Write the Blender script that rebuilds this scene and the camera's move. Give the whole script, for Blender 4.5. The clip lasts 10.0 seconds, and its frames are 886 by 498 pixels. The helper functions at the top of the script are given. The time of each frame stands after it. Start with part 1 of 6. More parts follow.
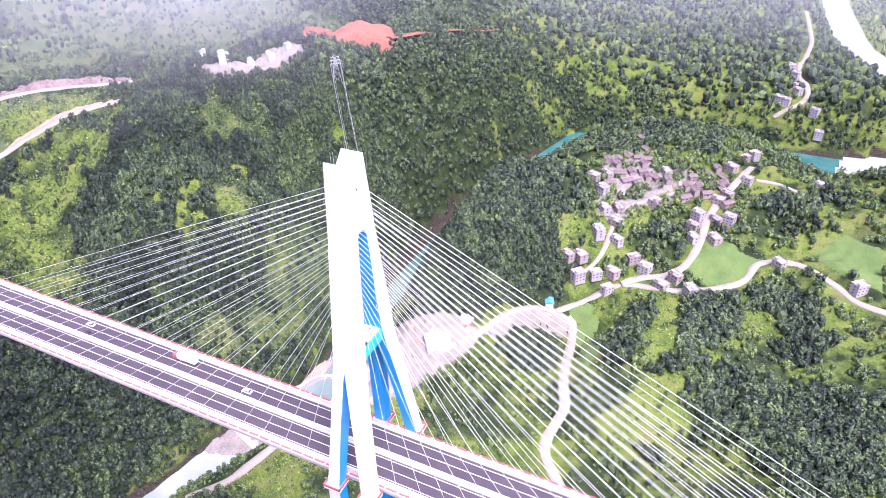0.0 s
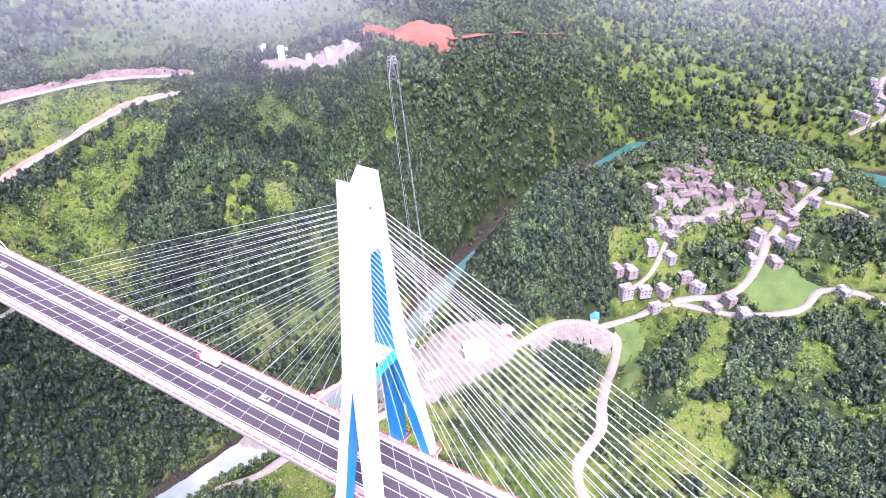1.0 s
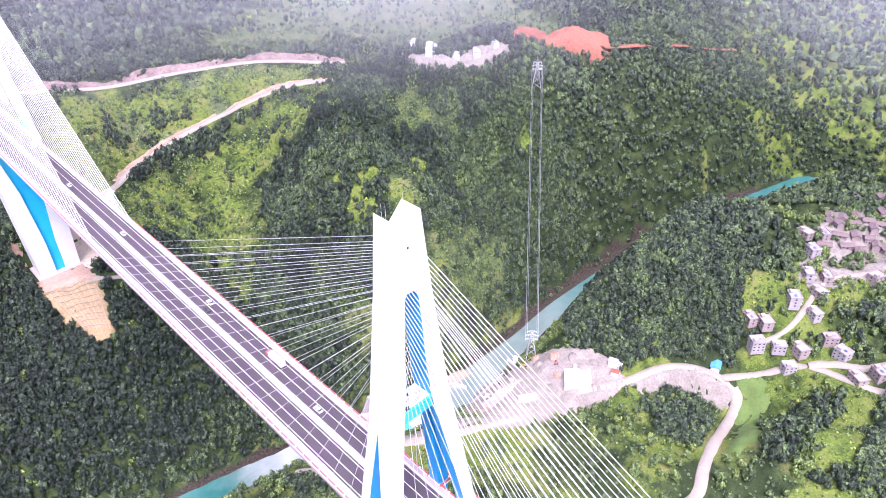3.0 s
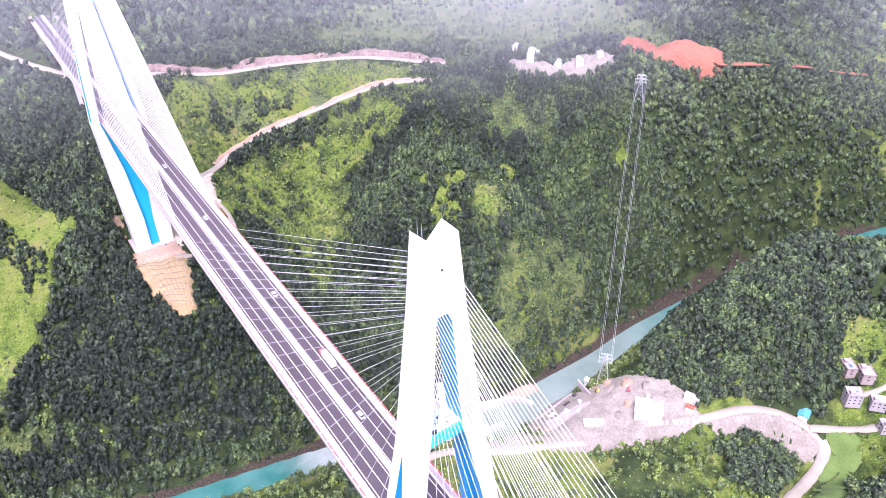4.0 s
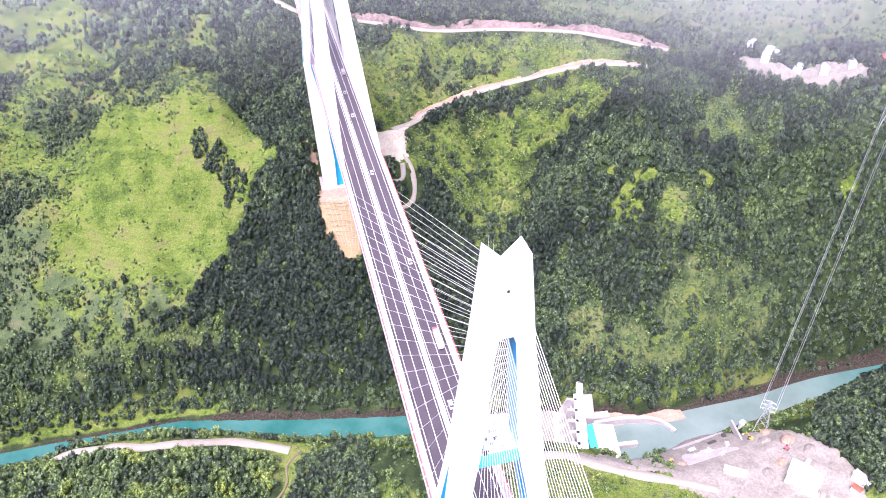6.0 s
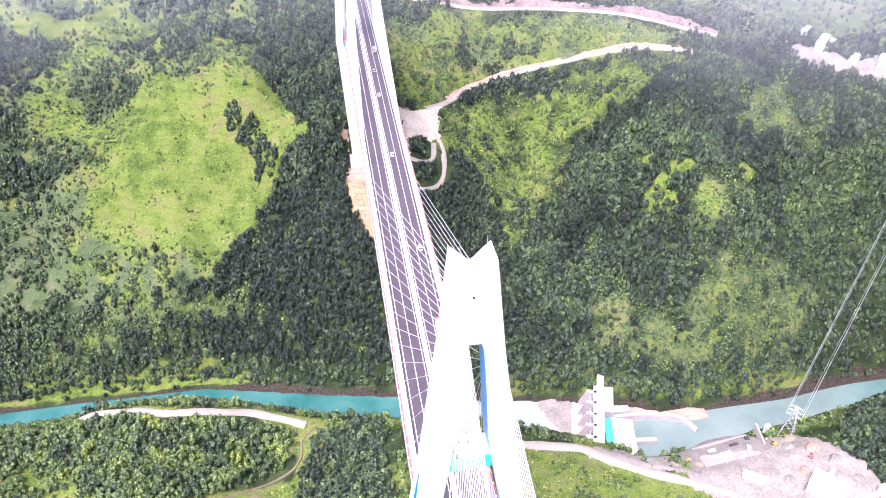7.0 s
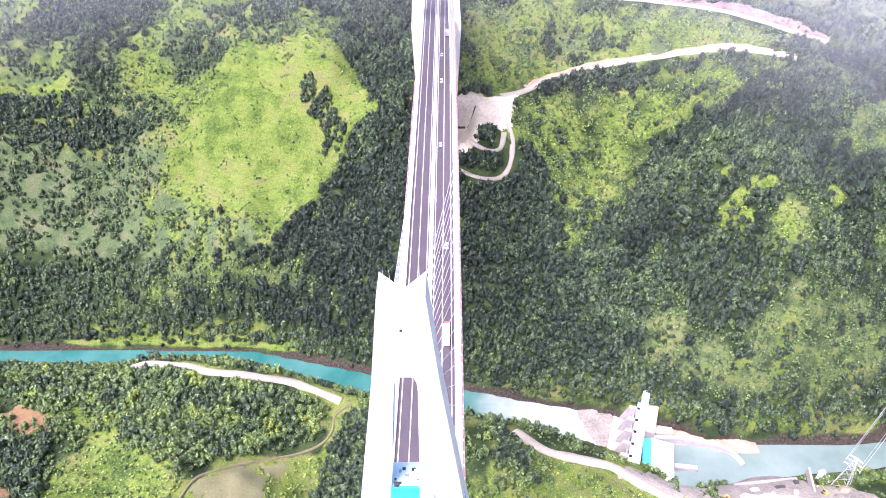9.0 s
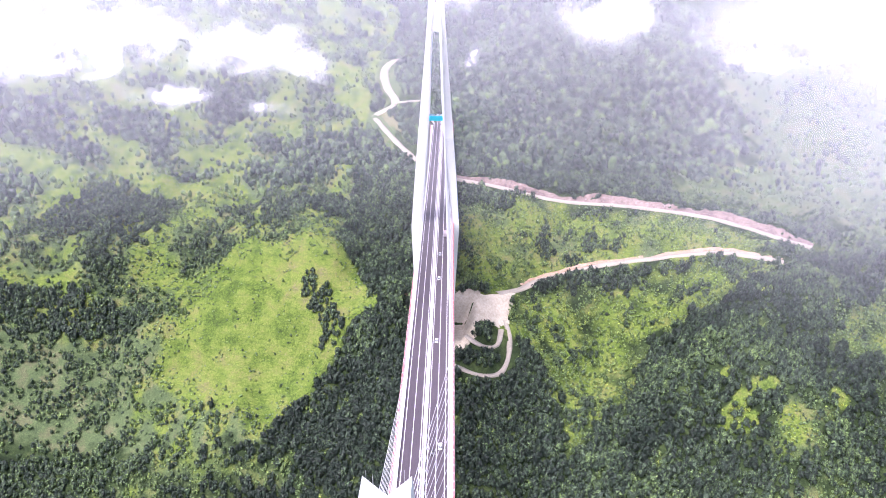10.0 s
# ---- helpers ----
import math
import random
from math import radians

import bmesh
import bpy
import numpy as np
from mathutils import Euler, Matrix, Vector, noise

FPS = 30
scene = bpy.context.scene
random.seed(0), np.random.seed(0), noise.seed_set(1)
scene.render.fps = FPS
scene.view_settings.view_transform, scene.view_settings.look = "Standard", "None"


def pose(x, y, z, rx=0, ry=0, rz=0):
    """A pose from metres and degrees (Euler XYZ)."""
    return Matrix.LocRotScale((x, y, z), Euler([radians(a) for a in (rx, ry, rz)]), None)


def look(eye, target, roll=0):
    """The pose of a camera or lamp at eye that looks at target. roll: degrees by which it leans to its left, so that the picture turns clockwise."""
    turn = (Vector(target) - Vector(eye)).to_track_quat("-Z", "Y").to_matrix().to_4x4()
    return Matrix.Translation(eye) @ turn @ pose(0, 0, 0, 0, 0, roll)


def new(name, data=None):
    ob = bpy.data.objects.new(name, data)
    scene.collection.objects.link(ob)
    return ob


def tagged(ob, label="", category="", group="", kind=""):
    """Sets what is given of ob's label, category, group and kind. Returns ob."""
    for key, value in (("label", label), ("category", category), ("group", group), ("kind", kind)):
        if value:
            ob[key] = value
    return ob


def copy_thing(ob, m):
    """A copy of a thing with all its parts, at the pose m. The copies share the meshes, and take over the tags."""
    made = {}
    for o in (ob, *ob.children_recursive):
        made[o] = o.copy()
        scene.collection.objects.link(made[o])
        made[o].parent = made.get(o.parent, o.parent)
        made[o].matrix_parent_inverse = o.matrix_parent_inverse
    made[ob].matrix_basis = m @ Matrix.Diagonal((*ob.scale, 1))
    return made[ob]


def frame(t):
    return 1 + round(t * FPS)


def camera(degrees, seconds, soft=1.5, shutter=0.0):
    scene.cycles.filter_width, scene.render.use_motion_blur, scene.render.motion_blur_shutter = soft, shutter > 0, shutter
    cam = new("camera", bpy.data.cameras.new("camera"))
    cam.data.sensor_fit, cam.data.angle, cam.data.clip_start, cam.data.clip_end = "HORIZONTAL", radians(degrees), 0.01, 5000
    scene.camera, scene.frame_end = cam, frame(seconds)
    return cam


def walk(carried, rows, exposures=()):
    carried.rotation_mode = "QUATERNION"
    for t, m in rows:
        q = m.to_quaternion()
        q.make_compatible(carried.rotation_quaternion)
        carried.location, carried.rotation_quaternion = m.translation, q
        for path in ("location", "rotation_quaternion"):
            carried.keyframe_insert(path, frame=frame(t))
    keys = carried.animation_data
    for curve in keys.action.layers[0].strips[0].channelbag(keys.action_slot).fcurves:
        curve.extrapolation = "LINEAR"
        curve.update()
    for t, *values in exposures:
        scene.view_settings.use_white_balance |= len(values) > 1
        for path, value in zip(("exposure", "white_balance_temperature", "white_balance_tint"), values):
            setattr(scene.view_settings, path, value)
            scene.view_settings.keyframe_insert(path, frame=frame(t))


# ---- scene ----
cam = camera(64.6, 10.0, soft=1.0)
PATH = [
    (0, (-143.694, -102.63, 206.495), (-142.212, -101.879, 205.381), -2.1),
    (0.5, (-135.889, -105.34, 206.924), (-134.444, -104.521, 205.809), -2.1),
    (1, (-127.527, -107.672, 207.317), (-126.128, -106.778, 206.203), -2.0),
    (1.5, (-119.338, -109.762, 207.537), (-117.993, -108.787, 206.422), -1.9),
    (2, (-110.807, -111.93, 207.817), (-109.526, -110.872, 206.704), -1.9),
    (2.5, (-101.833, -113.853, 208.073), (-100.623, -112.714, 206.96), -1.9),
    (3.8, (-78.78, -117.056, 208.311), (-77.805, -115.707, 207.202), -1.9),
    (4, (-75.578, -117.346, 208.329), (-74.655, -115.958, 207.223), -1.7),
    (4.5, (-67.712, -117.602, 208.369), (-66.927, -116.129, 207.267), -1.5),
    (5, (-59.457, -117.278, 208.308), (-58.824, -115.737, 207.2), -1.3),
    (5.5, (-50.884, -116.459, 208.226), (-50.411, -114.883, 207.089), -1.1),
    (6.8, (-27.301, -111.96, 209.259), (-27.014, -110.393, 208.049), -1.0),
    (7, (-23.601, -111.033, 209.33), (-23.355, -109.467, 208.11), -1.1),
    (7.5, (-14.204, -108.259, 209.543), (-14.086, -106.698, 208.298), -1.0),
    (8, (-4.431, -105.009, 209.831), (-4.442, -103.465, 208.561), -0.8),
    (8.5, (4.047, -101.793, 210.213), (4.029, -100.248, 208.943), -0.7),
    (9, (9.575, -99.262, 210.617), (9.551, -97.714, 209.351), -0.9),
    (9.5, (11.267, -98.075, 210.533), (11.238, -96.413, 209.421), -0.8),
    (10, (11.432, -98.012, 210.541), (11.41, -96.177, 209.746), 0.1),
]
walk(cam, [(t, look(eye, target, roll)) for t, eye, target, roll in PATH],
     exposures=[(0.0, 2.08, 5600, 42), (2.7, 2.02, 5640, 40), (5.0, 2.02, 5750, 36), (7.0, 2.2, 5760, 34), (9.0, 2.32, 5750, 32), (9.6, 2.25, 5760, 31), (10.0, 2.0, 5780, 30)])

# ---- light ----
world = bpy.data.worlds.new("overcast_sky")
scene.world = world
world.use_nodes = True
wn = world.node_tree
sky = wn.nodes.new("ShaderNodeTexSky")
sky.sky_type = 'NISHITA'
sky.sun_disc = False
sky.sun_elevation, sky.sun_rotation = radians(64), radians(218)
sky.air_density, sky.dust_density, sky.ozone_density = 1.0, 8.0, 2.0
wn.links.new(sky.outputs[0], wn.nodes["Background"].inputs[0])
wn.nodes["Background"].inputs[1].default_value = 0.085
sun_data = bpy.data.lights.new("sun", 'SUN')
sun_data.energy, sun_data.angle, sun_data.color = 1.5, radians(26), (1.0, 0.97, 0.92)
sun = new("sun", sun_data)
sun.matrix_world = look((-210, -270, 700), (0, 0, 0))
scene.view_settings.exposure = 1.0


# ---- materials ----
def nodes_of(name):
    m = bpy.data.materials.new(name)
    m.use_nodes = True
    nt = m.node_tree
    return m, nt, nt.nodes["Principled BSDF"]


def noise_node(nt, scale, detail=4.0, rough=0.6, vector=None, stretch=None):
    n = nt.nodes.new("ShaderNodeTexNoise")
    n.inputs["Scale"].default_value, n.inputs["Detail"].default_value, n.inputs["Roughness"].default_value = scale, detail, rough
    if vector is None:
        vector = nt.nodes.new("ShaderNodeTexCoord").outputs["Object"]
    if stretch:
        mp = nt.nodes.new("ShaderNodeMapping")
        mp.inputs["Scale"].default_value = stretch
        nt.links.new(vector, mp.inputs[0])
        vector = mp.outputs[0]
    nt.links.new(vector, n.inputs["Vector"])
    return n.outputs[0]


def ramp(nt, fac, stops):
    r = nt.nodes.new("ShaderNodeValToRGB")
    e = r.color_ramp.elements
    while len(e) < len(stops):
        e.new(0.5)
    for el, (p, c) in zip(e, stops):
        el.position, el.color = p, (*c, 1)
    nt.links.new(fac, r.inputs[0])
    return r.outputs[0]


def mix(nt, fac, a, b, blend='MIX'):
    m = nt.nodes.new("ShaderNodeMix")
    m.data_type, m.blend_type = 'RGBA', blend
    for socket, v in ((m.inputs[0], fac), (m.inputs[6], a), (m.inputs[7], b)):
        if isinstance(v, (int, float)):
            socket.default_value = v
        elif isinstance(v, tuple):
            socket.default_value = (*v, 1)
        else:
            nt.links.new(v, socket)
    return m.outputs[2]


def math_node(nt, op, a, b=0.0, clamp=False):
    m = nt.nodes.new("ShaderNodeMath")
    m.operation, m.use_clamp = op, clamp
    for socket, v in zip(m.inputs, (a, b)):
        if isinstance(v, (int, float)):
            socket.default_value = v
        else:
            nt.links.new(v, socket)
    return m.outputs[0]


def attribute(nt, name):
    a = nt.nodes.new("ShaderNodeAttribute")
    a.attribute_name = name
    return a.outputs["Fac"]


def bump(nt, bsdf, height, strength, distance):
    b = nt.nodes.new("ShaderNodeBump")
    b.inputs["Strength"].default_value, b.inputs["Distance"].default_value = strength, distance
    nt.links.new(height, b.inputs["Height"])
    nt.links.new(b.outputs[0], bsdf.inputs["Normal"])


def worn(name, a, b, big=0.05, fine=1.5, rough=0.7, relief=0.1, metal=0.0, spread=0.5):
    """A surface between two colours, with stains of one scale and grain of another."""
    m, nt, p = nodes_of(name)
    n1, n2 = noise_node(nt, big, 5), noise_node(nt, fine, 3)
    f = math_node(nt, 'ADD', math_node(nt, 'MULTIPLY', n1, 1 - spread), math_node(nt, 'MULTIPLY', n2, spread))
    nt.links.new(ramp(nt, f, [(0.35, a), (0.65, b)]), p.inputs["Base Color"])
    p.inputs["Roughness"].default_value, p.inputs["Metallic"].default_value = rough, metal
    if relief:
        bump(nt, p, n2, 0.5, relief)
    return m


WHITE = worn("white_painted_concrete", (0.64, 0.65, 0.64), (0.74, 0.75, 0.74), 0.08, 2.0, 0.6, 0.02)
BLUE = worn("sky_blue_paint", (0.0, 0.30, 0.66), (0.01, 0.38, 0.76), 0.1, 2.0, 0.32, 0.02)
CYAN = worn("turquoise_paint", (0.02, 0.50, 0.62), (0.05, 0.58, 0.68), 0.2, 2.0, 0.5, 0.02)
CYAN_STRIPE = worn("bright_blue_paint", (0.0, 0.40, 0.68), (0.01, 0.48, 0.76), 0.1, 2.0, 0.5, 0.02)
DARK = worn("dark_opening", (0.03, 0.028, 0.03), (0.06, 0.055, 0.055), 0.3, 3.0, 0.7, 0.0)
RED = worn("red_paint", (0.36, 0.075, 0.08), (0.46, 0.12, 0.12), 0.2, 3.0, 0.5, 0.01)
PINKISH = worn("pale_concrete", (0.31, 0.262, 0.27), (0.40, 0.345, 0.355), 0.15, 2.0, 0.7, 0.02)
ASPHALT = worn("asphalt", (0.047, 0.037, 0.043), (0.074, 0.060, 0.067), 0.08, 3.0, 0.5, 0.02)
LINE = worn("road_marking", (0.62, 0.60, 0.62), (0.78, 0.76, 0.78), 0.3, 4.0, 0.6, 0.0)
CABLE = worn("white_cable_sheath", (0.58, 0.58, 0.58), (0.68, 0.68, 0.68), 0.5, 4.0, 0.4, 0.0)
STEEL = worn("galvanised_steel", (0.42, 0.44, 0.45), (0.55, 0.56, 0.57), 0.4, 4.0, 0.45, 0.0, 0.5)
TRACK = worn("pale_gravel", (0.22, 0.196, 0.155), (0.335, 0.305, 0.248), 0.06, 0.8, 0.9, 0.15)
PALE_CYAN = worn("pale_cyan_paint", (0.42, 0.60, 0.62), (0.56, 0.70, 0.70), 0.4, 3.0, 0.6, 0.05)
PALE_SOIL = worn("pale_soil", (0.30, 0.26, 0.19), (0.52, 0.47, 0.37), 0.05, 0.5, 0.95, 0.3)
PATH_SOIL = worn("trodden_soil", (0.10, 0.085, 0.05), (0.17, 0.14, 0.08), 0.1, 0.8, 0.95, 0.3)
ORANGE = worn("orange_soil", (0.13, 0.07, 0.03), (0.22, 0.14, 0.06), 0.08, 0.6, 0.95, 0.3)
EARTH = worn("bare_earth", (0.23, 0.15, 0.10), (0.37, 0.27, 0.20), 0.05, 0.5, 0.95, 0.3)
REDSOIL = worn("red_soil", (0.17, 0.042, 0.025), (0.28, 0.125, 0.072), 0.02, 0.4, 0.95, 0.3)
CUTROCK = worn("pink_cut_rock", (0.09, 0.062, 0.055), (0.26, 0.195, 0.17), 0.08, 0.35, 0.95, 0.6)
YARD = worn("pale_trodden_gravel", (0.13, 0.117, 0.098), (0.275, 0.252, 0.213), 0.09, 0.6, 0.95, 0.3)


# ---- helpers of shape ----
def part(name, bm, material, parent, label=""):
    bmesh.ops.recalc_face_normals(bm, faces=bm.faces)
    me = bpy.data.meshes.new(name)
    bm.to_mesh(me)
    bm.free()
    for m in (material if isinstance(material, (list, tuple)) else [material]):
        me.materials.append(m)
    ob = new(name, me)
    ob.parent = parent
    return tagged(ob, label) if label else ob


def thing(name, label, category, group="", kind="", at=None):
    return tagged(new(name) if at is None else place(new(name), at), label, category, group, kind)


def place(ob, m):
    ob.matrix_world = m
    return ob


def add_box(bm, lo, hi, bevel=0.0):
    vs = [bm.verts.new((x, y, z)) for z in (lo[2], hi[2]) for y in (lo[1], hi[1]) for x in (lo[0], hi[0])]
    fs = [bm.faces.new([vs[i] for i in f]) for f in ((0, 2, 3, 1), (4, 5, 7, 6), (0, 1, 5, 4), (2, 6, 7, 3), (0, 4, 6, 2), (1, 3, 7, 5))]
    if bevel:
        bmesh.ops.bevel(bm, geom=list({e for f in fs for e in f.edges}), offset=bevel, segments=1, affect='EDGES')
    return vs


def box(lo, hi, bevel=0.0):
    bm = bmesh.new()
    add_box(bm, lo, hi, bevel)
    return bm


def loft(rings, close=True):
    """A bmesh through rings of points, each with as many points as the next, with capped ends."""
    bm = bmesh.new()
    rows = [[bm.verts.new(p) for p in ring] for ring in rings]
    n = len(rows[0])
    for a, b in zip(rows[:-1], rows[1:]):
        for i in range(n if close else n - 1):
            j = (i + 1) % n
            bm.faces.new((a[i], a[j], b[j], b[i]))
    if close:
        bm.faces.new(rows[0][::-1])
        bm.faces.new(rows[-1])
    return bm


def rod(bm, a, b, r0, r1=None, n=6):
    a, b = Vector(a), Vector(b)
    r1 = r0 if r1 is None else r1
    q = (b - a).to_track_quat('Z', 'Y')
    rings = []
    for c, r in ((a, r0), (b, r1)):
        rings.append([bm.verts.new(c + q @ Vector((r * math.cos(2 * math.pi * i / n), r * math.sin(2 * math.pi * i / n), 0))) for i in range(n)])
    for i in range(n):
        j = (i + 1) % n
        bm.faces.new((rings[0][i], rings[0][j], rings[1][j], rings[1][i]))
    bm.faces.new(rings[0][::-1])
    bm.faces.new(rings[1])


# ---- lie of the land ----
FAR_Y, FAR_PAD = 432.0, -105.0      # the far tower: its place along the bridge and the height of its base
RIVER = [(-2400, 500), (-900, 360), (-600, 325), (-377, 309), (-258, 309), (-160, 306), (-65, 281), (41, 257), (97, 240),
         (200, 201), (282, 206), (370, 213), (447, 210), (528, 208), (605, 193), (700, 172), (793, 143), (850, 60),
         (862, -40), (842, -137), (830, -200), (900, -330), (1100, -330), (1376, -220), (1700, -180), (4200, -300)]
HILLS_FAR = [(520, 280, 97, 130), (280, 370, 17, 60), (-80, 430, 18, 80), (130, 460, -44, 60), (-260, 790, -52, 160),
             (-320, 400, -37, 80), (250, 520, 13, 60), (-170, 550, 12, 45), (580, 400, -38, 60), (220, 340, 18, 45),
             (-170, 340, 68, 45), (-20, 310, 31, 45), (-110, 370, -32, 45), (130, 520, -19, 45), (130, 340, -23, 45), (-125, 575, 15, 22), (-320, 538, 16, 34), (-112, 662, 16, 28)]
HILLS_NEAR = [(850, -470, 113, 260), (-80, 190, -54, 45), (1210, 40, -56, 260), (340, 10, -53, 45), (430, 100, 27, 60),
              (10, -500, 51, 130), (-530, 10, 56, 160), (-260, 190, -15, 60), (40, -20, -20, 130), (310, -50, 33, 45),
              (400, -200, -26, 100), (640, 10, 17, 130), (100, -200, 23, 60), (340, 130, 15, 45), (940, -140, -31, 60),
              (250, 130, -12, 45), (250, -110, -18, 45), (600, 130, -32, 45), (690, 105, -24, 45), (765, -190, -48, 60), (680, -165, -18, 60),
              (800, -250, -50, 45), (1080, -240, -62, 70), (960, -225, -18, 50)]
MOUNTAINS = [(190, 970, 120, 420), (-170, 1660, 133, 420), (-800, 700, 93, 420), (850, 670, 139, 260), (-20, 1270, -88, 130),
             (10, 1600, -64, 60), (490, 910, 63, 60), (340, 1570, 138, 260), (430, 700, -54, 130), (-650, 1150, 108, 260),
             (-290, 1510, 111, 80), (190, 1690, 64, 80)]

RIDGES = [(-185, 390, -37, 75, 45, 0), (165, 425, -32, 50, 30, 60), (130, 495, 22, 34, 20, 30), (375, 355, -36, 34, 34, 0),
          (-45, 530, -28, 50, 30, 120), (-255, 530, -27, 50, 30, 0), (263, 262, 38, 34, 20, 90), (298, 414, 17, 34, 20, 0),
          (200, 320, -28, 34, 20, 30), (526, 274, -27, 34, 20, 150), (-115, 495, 14, 34, 20, 120), (365, 125, 18, 34, 20, 120),
          (223, 496, -8, 34, 20, 90), (-84, 318, 26, 34, 20, 30), (340, 285, -23, 34, 20, 30), (375, 250, 33, 34, 20, 0)]
# how far beyond the middle of the bed the far waterline lies
FAR_EDGE = [(-2400, 0), (-160, 2), (60, 4), (120, 10), (180, 14), (255, 9), (300, 5), (340, 5), (700, 6), (780, 10), (900, 16)]


def far_edge(x):
    return np.interp(x, [a for a, _ in FAR_EDGE], [b for _, b in FAR_EDGE])


def river_distance(x, y):
    best, side = np.full(x.shape, 1e9), np.zeros(x.shape)
    for a, b in zip(RIVER[:-1], RIVER[1:]):
        dx, dy = b[0] - a[0], b[1] - a[1]
        s = np.clip(((x - a[0]) * dx + (y - a[1]) * dy) / (dx * dx + dy * dy), 0, 1)
        ex, ey = x - a[0] - s * dx, y - a[1] - s * dy
        r = np.hypot(ex, ey)
        near = r < best - 1e-9
        side = np.where(near, np.sign(dx * ey - dy * ex), side)
        best = np.where(near, r, best)
    # broader water at the far bend and beyond
    best = best * (1 - 0.42 * np.clip((x - 950) / 150, 0, 1))
    best = np.maximum(best - 42 * np.exp(-((x - 795) ** 2 + (y + 238) ** 2) / 4000), 0)
    return best, side


def land(x, y):
    x, y = np.asarray(x, float), np.asarray(y, float)
    r, side = river_distance(x, y)
    q = np.maximum(r - 16, 0)
    gorge = np.clip((x - 360) / 60, 0, 1) * np.clip((760 - x) / 60, 0, 1)
    bank = np.where(side > 0, q * (1.25 + 0.75 * gorge) / (1 + q / (130 - 65 * gorge)), np.minimum(q, 45) * 0.5 + np.maximum(q - 45, 0) * 0.12)
    across, edge = r * side, far_edge(x)
    z = -240 + bank + np.maximum(3.0 * np.clip((-across - np.interp(x, [280, 340, 700, 780], [10, 5, 5, 10])) / 8, 0, 1), 3.0 * np.clip((across - edge + 6) / 8, 0, 1) + 0.16 * np.clip(across - edge - 2, 0, 20))
    fade = 1 - np.exp(-q / 40)
    for hx, hy, h, s in HILLS_FAR + HILLS_NEAR + MOUNTAINS:
        z = z + fade * h * np.exp(-((x - hx) ** 2 + (y - hy) ** 2) / (2 * s * s))
    for hx, hy, h, a, b, turn in RIDGES:
        c, d = math.cos(radians(turn)), math.sin(radians(turn))
        u, v = (x - hx) * c + (y - hy) * d, (y - hy) * c - (x - hx) * d
        z = z + fade * h * np.exp(-u * u / (2 * a * a) - v * v / (2 * b * b))
    return z


ROADS = {
    "mid_road": (3.6, [(55, 478), (76, 491), (97, 509), (130, 518), (168, 519), (217, 511), (248, 496), (273, 482), (304, 466)]),
    "lower_loop_road": (2.0, [(6, 391), (14, 389), (34, 383), (51, 387), (60, 406), (63, 432), (60, 449)]),
    "inner_loop_road": (2.0, [(25, 419), (39, 410), (51, 414), (56, 437)]),
    "upper_road": (3.2, [(-89, 819), (-57, 742), (-27, 681), (6, 637), (57, 614), (108, 597), (173, 584), (223, 563), (282, 532), (315, 513), (342, 495)]),
    "hill_road": (5.0, [(-90, 827), (-65, 852), (-80, 904), (-89, 965), (-76, 1010), (-33, 1039)]),
    "hill_spur": (4.0, [(-65, 852), (-20, 842)]),
    "river_road": (3.0, [(-240, 262), (-225, 266), (-199, 260), (-173, 251), (-142, 253), (-118, 256), (-96, 251), (-76, 243)]),
    "works_road": (3.0, [(54, 210), (63, 199), (76, 187), (95, 181), (117, 175), (133, 162), (152, 149), (175, 138), (205, 122)]),
    "loop_road": (3.6, [(156, -36), (167, -26), (183, -13), (197, -9), (215, -11), (230, -12), (252, -4), (287, 4), (341, 14), (357, 21),
                        (358, 35), (343, 55), (321, 69), (293, 79), (276, 88), (255, 105)]),
    "village_road": (3.4, [(398, -14), (407, -27), (415, -51), (435, -65), (473, -71), (502, -71), (537, -78), (571, -87), (634, -100)]),
    "village_lane": (2.2, [(385, 31), (406, 16), (424, 11), (451, 11), (480, 10), (512, -12), (540, -40)]),
    "field_road": (3.0, [(358, 35), (380, 10), (398, -14), (397, -65), (419, -105), (435, -118), (456, -124), (466, -142), (464, -166), (447, -191), (430, -208), (420, -240)]),
    "village_track": (1.8, [(594, -107), (596, -129), (583, -154)]),
    "far_lane": (2.5, [(774, -5), (820, -6), (835, -52), (800, -93)]),
    "far_road": (3.4, [(890, -110), (922, -145), (967, -144), (1019, -130), (1294, -146), (1506, -128)]),
    "field_path": (0.7, [(-68, 241), (-79, 231), (-80, 218), (-87, 208), (-102, 199), (-123, 188), (-141, 175), (-157, 161), (-161, 148), (-162, 137)]),
}
PATCHES = {   # bare or tilled ground: outline, how flat it lies
    "earth_clearing": (PALE_SOIL, [(10, 469), (47, 474), (72, 486), (65, 462), (63, 443), (50, 441), (35, 430), (25, 412), (12, 410)]),
    "works_yard": (YARD, [(190, 172), (213, 188), (240, 190), (260, 168), (275, 160), (285, 138), (292, 122), (294, 98), (288, 80), (268, 81), (240, 96), (221, 101), (200, 116), (180, 132)]),
    "loop_yard": (YARD, [(286, 78), (324, 66), (344, 52), (356, 32), (352, 20), (336, 20), (326, 44), (304, 56), (284, 66)]),
    "red_cutting": (REDSOIL, [(523, 415), (561, 412), (545, 375), (552, 345), (597, 340), (583, 319), (551, 301), (525, 306), (517, 321), (501, 335), (472, 348), (462, 364), (492, 388)]),
    "factory_yard": (YARD, [(379, 442), (389, 432), (396, 415), (442, 405), (462, 374), (462, 351), (441, 363), (396, 397), (380, 420)]),
}


